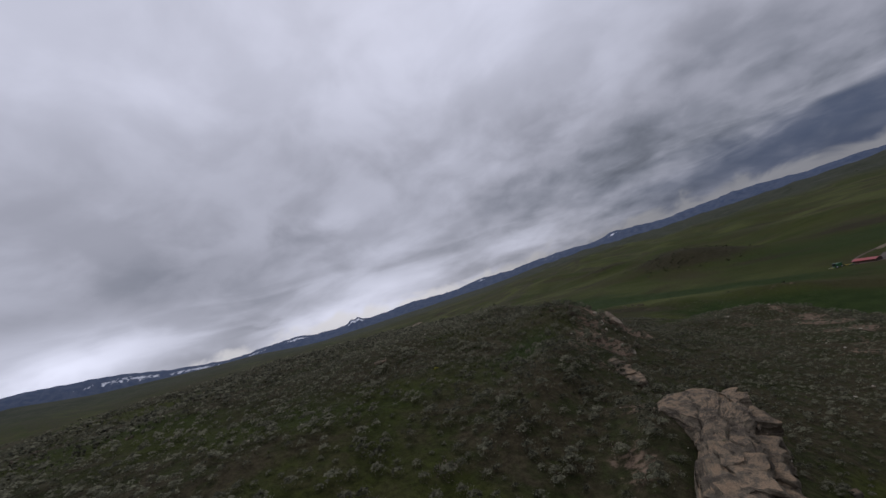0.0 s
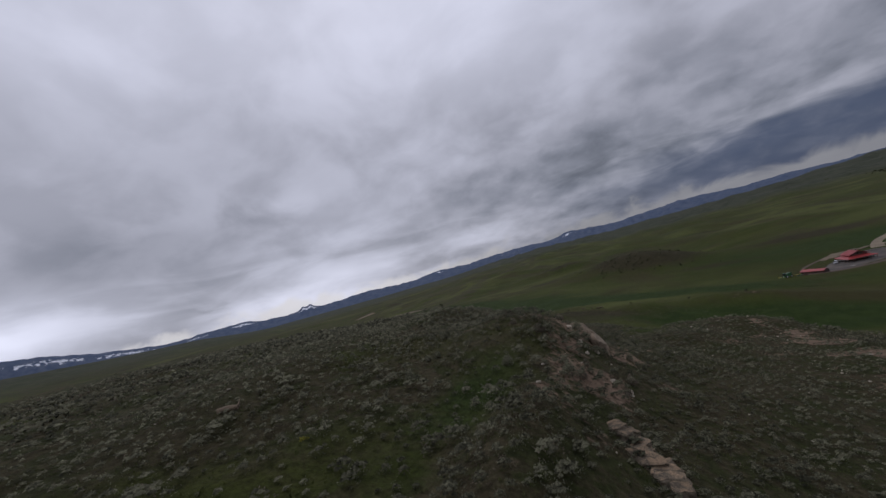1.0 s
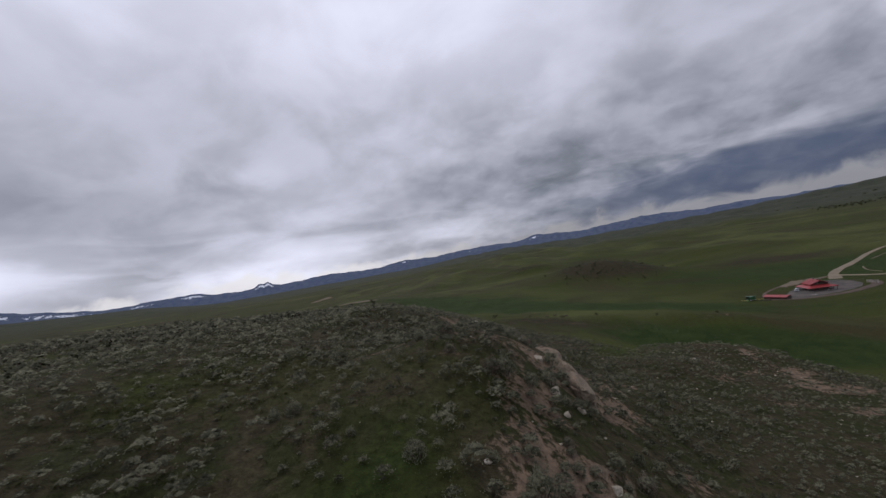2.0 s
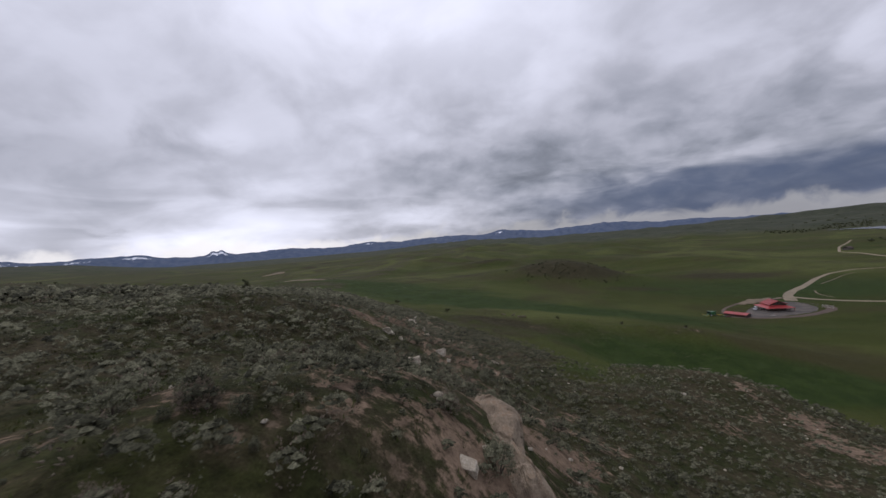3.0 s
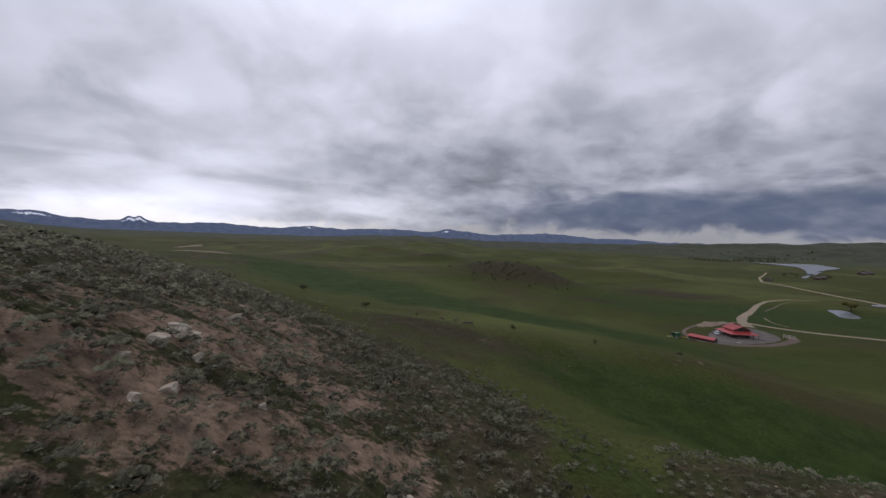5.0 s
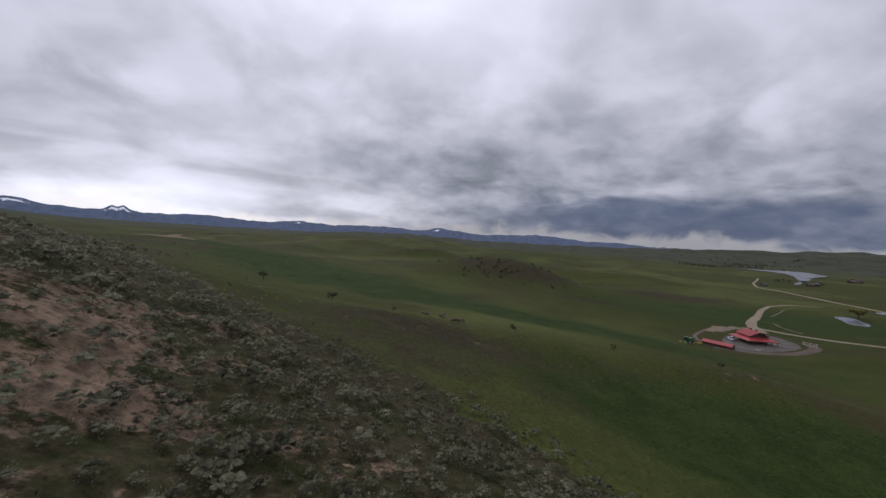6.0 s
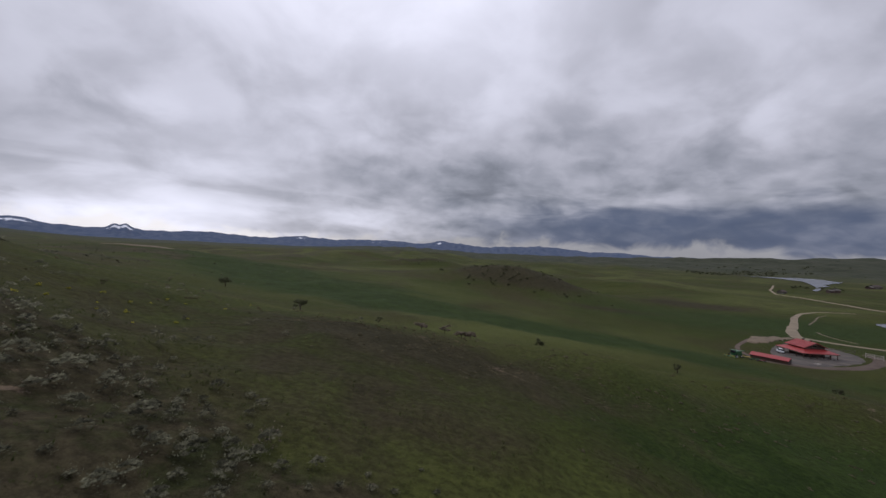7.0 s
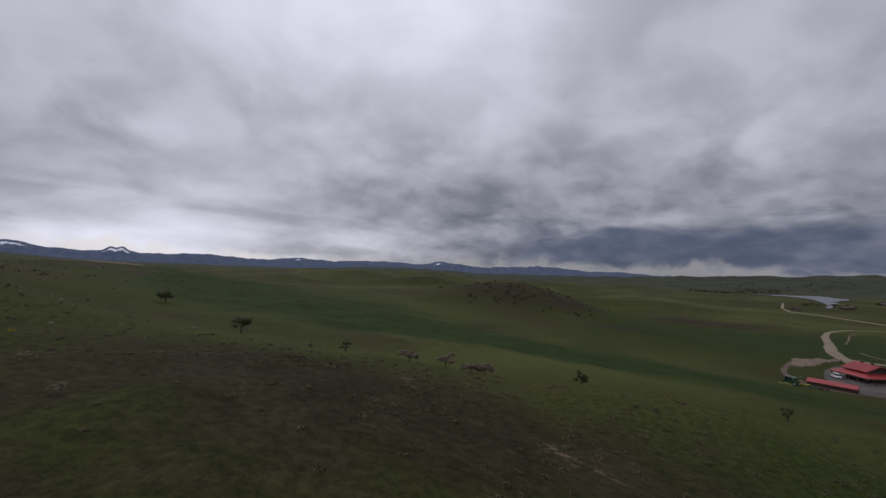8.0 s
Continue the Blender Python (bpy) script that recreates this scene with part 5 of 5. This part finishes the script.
for i in range(84):
    if i < 34:
        x, y = 42 + rs_k.normal() * 24, 396 + rs_k.normal() * 11
    elif i < 54:
        x, y = 84 + rs_k.normal() * 16, 446 + rs_k.normal() * 9
    elif i < 72:
        x, y = 34 + rs_k.normal() * 22, 428 + rs_k.normal() * 12
    else:
        x, y = -30 + rs_k.normal() * 11, 523 + rs_k.normal() * 8
    build_tree("juniper", x, y, rs_k.uniform(0.9, 1.9), rs_k.uniform(0.7, 1.2), M_TREE, "dark juniper on the brown knoll", "tree", 800 + i, count=120, group="junipers on the knolls", leaf=0.3)
build_tree("willow", 305, 409, 8.5, 5.2, M_WILLOW, "yellowish willow beside the small pond", "tree", 901, count=1400, leaf=0.16)
for i in range(26):
    a = rs_k.uniform(0, 1)
    x, y = (860 + 320 * a + rs_k.normal() * 20, 1420 + 130 * a + rs_k.normal() * 16) if i < 16 else (640 + rs_k.normal() * 30, 800 + rs_k.normal() * 14)
    build_tree("lakeside_tree", x, y, rs_k.uniform(4, 7), rs_k.uniform(3, 5), M_TREE, "dark tree near the reservoir", "tree", 950 + i, count=110, group="trees by the reservoir", leaf=0.32)


# ---- vehicles and yard things ----
M_WHITE = material("white_car_paint", (0.72, 0.73, 0.74), 0.25, vary=0.05, bump=0.0, spec=0.6)
M_TYRE = material("black_rubber", (0.02, 0.02, 0.02), 0.85, vary=0.2)
M_GREEN = material("green_machine_paint", (0.020, 0.105, 0.036), 0.4, vary=0.15, bump=0.05, spec=0.5)
M_YELLOW = material("yellow_machine_paint", (0.50, 0.36, 0.04), 0.45, vary=0.15, bump=0.05)
M_RED = material("red_machine_paint", (0.24, 0.05, 0.035), 0.5, vary=0.2)
M_STEEL = material("dull_steel", (0.25, 0.25, 0.26), 0.45, 0.8, vary=0.2)
M_PLANK = material("weathered_planks", (0.42, 0.38, 0.33), 0.85, vary=0.25, scale=1.5, fine=12)
M_GREYWOOD = material("grey_driftwood", (0.13, 0.115, 0.10), 0.9, vary=0.3, scale=2)
M_LAMP = material("headlight_glass", (0.6, 0.6, 0.6), 0.1, bump=0.0)
ZY = YARD[2] + 0.1


def wheel(parent, x, y, r, w, rim_mat, name="wheel", rim=0.55):
    bm = bmesh.new()
    tube(bm, (x, y - w / 2, r), (x, y + w / 2, r), r, sides=20)
    bmesh.ops.bevel(bm, geom=[e for e in bm.edges if len(e.link_faces) == 2 and e.calc_face_angle(0) > 1.2], offset=r * 0.12, segments=2, affect="EDGES")
    wh = part(name, bm, M_TYRE, parent, "black rubber tyre")
    bm = bmesh.new()
    tube(bm, (x, y - w / 2 - 0.02, r), (x, y + w / 2 + 0.02, r), r * rim, sides=14)
    part("rim", bm, rim_mat, wh)


def shell(bm, stations):
    """A body lofted along x through rounded cross-sections: (x, half width, z low, z high, tuck)."""
    rings = []
    for x, w, lo, hi, tuck in stations:
        pts = [(-w, lo + 0.12), (-w, (lo + hi) / 2), (-w * tuck, hi - 0.05), (-w * tuck * 0.85, hi), (w * tuck * 0.85, hi), (w * tuck, hi - 0.05), (w, (lo + hi) / 2), (w, lo + 0.12), (w * 0.9, lo), (-w * 0.9, lo)]
        rings.append([bm.verts.new((x, y, z)) for y, z in pts])
    for a, b in zip(rings, rings[1:]):
        for i in range(10):
            bm.faces.new((a[i], a[(i + 1) % 10], b[(i + 1) % 10], b[i]))
    bm.faces.new(rings[0]), bm.faces.new(rings[-1][::-1])
    bmesh.ops.recalc_face_normals(bm, faces=bm.faces)


def build_car():
    c = thing("car", pose(128.6, 301.4, ZY, 0, 0, 62), "white car parked beside the ranch house", "car")
    bm = bmesh.new()
    shell(bm, [(-2.3, 0.78, 0.42, 0.86, 0.92), (-2.15, 0.88, 0.30, 0.98, 0.95), (-1.2, 0.92, 0.26, 1.02, 0.97), (1.0, 0.92, 0.26, 1.00, 0.97), (1.9, 0.90, 0.28, 0.90, 0.95), (2.3, 0.80, 0.36, 0.74, 0.9)])
    part("body", bm, M_WHITE, c, smooth=False)
    bm = bmesh.new()
    shell(bm, [(-2.0, 0.80, 0.98, 1.06, 0.95), (-1.5, 0.82, 0.98, 1.50, 0.80), (0.2, 0.82, 0.98, 1.55, 0.80), (1.1, 0.82, 0.98, 1.03, 0.9)])
    cab = part("cabin", bm, M_GLASS, c, "dark tinted cabin glass")
    bm = bmesh.new()
    box(bm, -0.6, 0, 1.55, 1.9, 1.28, 0.06, bevel=0.02)
    part("roof_panel", bm, M_WHITE, cab)
    for x in (-1.4, 1.4):
        for y in (-0.82, 0.82):
            wheel(c, x, y, 0.34, 0.22, M_STEEL)
    for y in (-0.6, 0.6):
        bm = bmesh.new()
        box(bm, 2.2, y, 0.66, 0.16, 0.32, 0.14, bevel=0.03)
        part("headlight", bm, M_LAMP, c)
        bm = bmesh.new()
        box(bm, -2.24, y, 0.78, 0.1, 0.26, 0.16, bevel=0.02)
        part("tail_light", bm, M_RED, c)


def build_combine():
    c = thing("combine_harvester", pose(97.6, 284.0, float(land(97.6, 284.0)) - 0.03, 0, 0, 205) @ Matrix.Diagonal((0.8, 0.8, 0.8, 1)), "green combine harvester with pale wheel hubs on grass", "combine")
    bm = bmesh.new()
    shell(bm, [(-3.2, 1.2, 1.2, 2.2, 0.9), (-2.6, 1.35, 0.9, 2.9, 0.95), (0.4, 1.35, 0.9, 3.0, 0.95), (1.0, 1.3, 1.1, 2.6, 0.9)])
    part("body", bm, M_GREEN, c)
    bm = bmesh.new()
    shell(bm, [(0.9, 0.8, 2.3, 3.3, 0.9), (1.9, 0.8, 2.2, 3.3, 0.85), (2.05, 0.75, 2.2, 2.9, 0.85)])
    cab = part("cab", bm, M_GLASS, c, "dark glass driver's cab")
    bm = bmesh.new()
    box(bm, 1.55, 0, 3.36, 1.6, 2.0, 0.14, bevel=0.04)
    part("cab_roof", bm, M_GREEN, cab)
    bm = bmesh.new()
    tube(bm, (-0.5, 1.3, 2.7), (-3.6, 1.7, 3.2), 0.18, sides=10)
    part("auger", bm, M_GREEN, c)
    bm = bmesh.new()
    shell(bm, [(2.0, 0.6, 0.6, 1.4, 0.9), (3.2, 0.7, 0.3, 0.9, 0.9)])
    part("feeder_house", bm, M_GREEN, c)
    bm = bmesh.new()
    box(bm, 3.6, 0, 0.5, 0.9, 4.6, 0.6, bevel=0.08)
    head = part("header", bm, M_GREEN, c, "wide cutting header")
    bm = bmesh.new()
    for a in range(5):
        q = a * 1.2566
        tube(bm, (3.9 + 0.42 * math.cos(q), -2.2, 0.8 + 0.42 * math.sin(q)), (3.9 + 0.42 * math.cos(q), 2.2, 0.8 + 0.42 * math.sin(q)), 0.05, sides=6)
    part("reel", bm, M_YELLOW, head)
    for y in (-1.35, 1.35):
        wheel(c, 1.3, y, 0.85, 0.55, M_LAMP, "front_wheel")
        wheel(c, -2.2, y, 0.6, 0.42, M_LAMP, "rear_wheel")


def build_implement(name, x, y, turn, mat, label, length, seed):
    c = thing(name, pose(x, y, float(land(x, y)) - 0.03, 0, 0, turn), label, "farm implement", "farm implements")
    bm = bmesh.new()
    box(bm, 0, 0, 0.55, length, 0.14, 0.14, bevel=0.02)
    box(bm, 0, 0.8, 0.55, length, 0.14, 0.14, bevel=0.02)
    for i in range(4):
        box(bm, -length / 2 + 0.2 + i * (length - 0.4) / 3, 0.4, 0.55, 0.12, 0.9, 0.12)
    part("frame", bm, mat, c)
    for i in range(7):
        bm = bmesh.new()
        xx = -length / 2 + 0.25 + i * (length - 0.5) / 6
        tube(bm, (xx, 0.35, 0.5), (xx, 0.1, 0.02), 0.05, 0.03, 6)
        part("tine", bm, M_STEEL, c)
    bm = bmesh.new()
    tube(bm, (0, -0.1, 0.5), (0, -1.5, 0.3), 0.07, 0.05, 8)
    part("drawbar", bm, mat, c)
    for s in (-1, 1):
        wheel(c, s * (length / 2 - 0.3), 1.0, 0.34, 0.2, M_STEEL)


def build_gate():
    g = thing("corral_panels", pose(160.8, 296.8, ZY, 0, 0, -62), "white corral fence panel at the yard's edge", "fence")
    for i in range(3):
        bm = bmesh.new()
        box(bm, -2.4 + i * 2.4, 0, 0.9, 0.16, 0.16, 1.9, bevel=0.02)
        part("post", bm, M_PLANK, g)
    for z in (0.35, 0.75, 1.15, 1.6):
        for x in (-1.2, 1.2):
            bm = bmesh.new()
            box(bm, x, 0.1, z, 2.4, 0.05, 0.16)
            part("rail", bm, M_PLANK, g)


def build_fence():
    rs = np.random.RandomState(61)
    line = [(162, 305), (157, 309), (150, 316), (143, 321)]
    f = thing("yard_fence", pose(0, 0, 0), "low weathered post and rail fence round the yard", "fence")
    pts = []
    for (a, b), (c, d) in zip(line, line[1:]):
        n = max(2, int(math.hypot(c - a, d - b) / 2.6))
        pts += [(a + (c - a) * i / n, b + (d - b) * i / n) for i in range(n)]
    for (a, b), (c, d) in zip(pts, pts[1:]):
        z, z2 = float(land(a, b)), float(land(c, d))
        bm = bmesh.new()
        tube(bm, (a, b, z - 0.2), (a, b, z + 1.2), 0.08, 0.07, 6)
        part("post", bm, M_GREYWOOD, f)
        for h in (0.5, 1.0):
            bm = bmesh.new()
            tube(bm, (a, b, z + h), (c, d, z2 + h), 0.05, sides=6)
            part("rail", bm, M_GREYWOOD, f)


def build_planks():
    for n, (x, y, turn) in enumerate([(122.5, 282.6, 20), (126.6, 284.6, 14)]):
        rs = np.random.RandomState(62 + n)
        g = thing("plank_pile", pose(x, y, ZY, 0, 0, turn), "pile of pale weathered planks on the gravel", "lumber", "plank piles")
        for i in range(9):
            bm = bmesh.new()
            box(bm, rs.uniform(-0.3, 0.3), (i % 5 - 2) * 0.27, 0.06 + 0.1 * (i // 5), 3.4 + rs.uniform(-0.4, 0.4), 0.22, 0.08, rs.uniform(-4, 4))
            part("plank", bm, M_PLANK, g)


def log_thing(x, y, turn, length, r, label, mat=None, seed=1):
    rs = np.random.RandomState(seed)
    z = float(land(x, y))
    g = thing("fallen_log", pose(x, y, z + r * 0.7, 0, 0, turn), label, "log", "fallen logs")
    bm = bmesh.new()
    tube(bm, (-length / 2, 0, 0), (0, 0.05, 0.05), r, r * 0.9, 9)
    tube(bm, (0, 0.05, 0.05), (length / 2, -0.08, 0.0), r * 0.9, r * 0.6, 9)
    part("trunk", bm, mat or M_GREYWOOD, g)
    for i in range(3):
        bm = bmesh.new()
        s = rs.uniform(-length / 2, length / 2)
        tube(bm, (s, 0, 0), (s + rs.uniform(-0.4, 0.4), rs.uniform(-0.6, 0.6), rs.uniform(0.2, 0.6)), r * 0.35, r * 0.12, 6)
        part("limb", bm, mat or M_GREYWOOD, g)


build_car()
build_combine()
build_implement("hay_rake", 103.0, 285.5, 150, M_YELLOW, "yellow hay rake beside the combine", 3.0, 1)
build_implement("harrow", 103.5, 282.8, 160, M_GREEN, "green field harrow in the grass", 3.4, 2)
build_implement("disc_plough", 104.5, 281.6, 160, M_RED, "rusty red disc plough in the grass", 2.6, 3)
build_gate()
build_fence()
build_planks()
log_thing(49.5, 206.5, 10, 3.0, 0.22, "grey fallen log on the low rise", seed=1)
log_thing(51.5, 204.6, 5, 2.4, 0.2, "grey fallen log on the low rise", seed=2)
log_thing(46.0, 207.5, -5, 2.0, 0.16, "grey fallen log on the low rise", seed=3)
log_thing(-33.4, 44.2, 25, 1.6, 0.28, "rotten reddish stump log in the grass", M_DIRT, seed=4)


def build_farm(name, x, y, turn, w, d, h, roof, label):
    g = thing(name, pose(x, y, float(land(x, y)), 0, 0, turn), label, "house", "far farm buildings")
    bm = bmesh.new()
    box(bm, 0, 0, h / 2, w, d, h)
    part("wall", bm, M_GREYWOOD if roof is not M_GREYWOOD else M_WALL, g)
    for s in (-1, 1):
        bm = bmesh.new()
        c = [(-w / 2 - 0.4, 0, h + d * 0.28), (-w / 2 - 0.4, s * (d / 2 + 0.5), h - 0.2), (w / 2 + 0.4, s * (d / 2 + 0.5), h - 0.2), (w / 2 + 0.4, 0, h + d * 0.28)]
        slab(bm, c if s < 0 else c[::-1], 0.2)
        bmesh.ops.recalc_face_normals(bm, faces=bm.faces)
        part("roof", bm, roof, g)
    bm = bmesh.new()
    box(bm, w * 0.2, -d / 2 - 0.03, h * 0.4, w * 0.25, 0.1, h * 0.7)
    part("door", bm, M_POST, g)


build_farm("farmhouse", 885, 945, 20, 26, 12, 5, M_WALL, "dark roofed farmhouse far across the valley")
build_farm("barn", 858, 930, 15, 12, 9, 4, M_GREYWOOD, "pale barn far across the valley")
build_farm("cottage", 608, 752, 10, 9, 7, 4, M_GREYWOOD, "pale cottage among trees by the reservoir")
build_farm("cottage", 592, 744, -10, 8, 6, 3.5, M_GREYWOOD, "pale cottage among trees by the reservoir")
build_farm("lake_hut", 470, 690, 30, 12, 7, 3, M_WALL, "low dark hut beside the valley road")


def build_woods():
    rs = np.random.RandomState(66)
    n = 160
    a = np.where(rs.uniform(0, 1, n) < 0.35, rs.uniform(0.2, 0.36, n), rs.uniform(0.62, 1.0, n))
    x = 760 + 560 * a + rs.normal(size=n) * 30
    y = 1400 + 260 * a + rs.normal(size=n) * 35 + 60 * rs.uniform(0, 1, n) ** 2
    size = rs.uniform(2.2, 4.8, n)
    v, t = spikes(rs, np.stack([x, y, land(x, y) + size * 0.4], -1), np.stack([size, size, size * 1.1], -1), 22, 0.3, 0.55, -0.1)
    tagged(new("far_woods", tri_mesh("far_woods", v, t, M_TREE)), "dark belt of trees above the reservoir", "woods", kind="stuff")
    n = 70
    x, y = 1500 + rs.normal(size=n) * 420, 1900 + rs.normal(size=n) * 160
    size = rs.uniform(2.5, 6.0, n)
    v, t = spikes(rs, np.stack([x, y, land(x, y) + size * 0.2], -1), np.stack([size * 1.8, size * 1.8, size * 0.6], -1), 14, 0.4, 0.5, -0.1)
    tagged(new("far_hill_scrub", tri_mesh("far_hill_scrub", v, t, M_TREE)), "dark scrub on the far hillside", "scrub", kind="stuff")


build_woods()
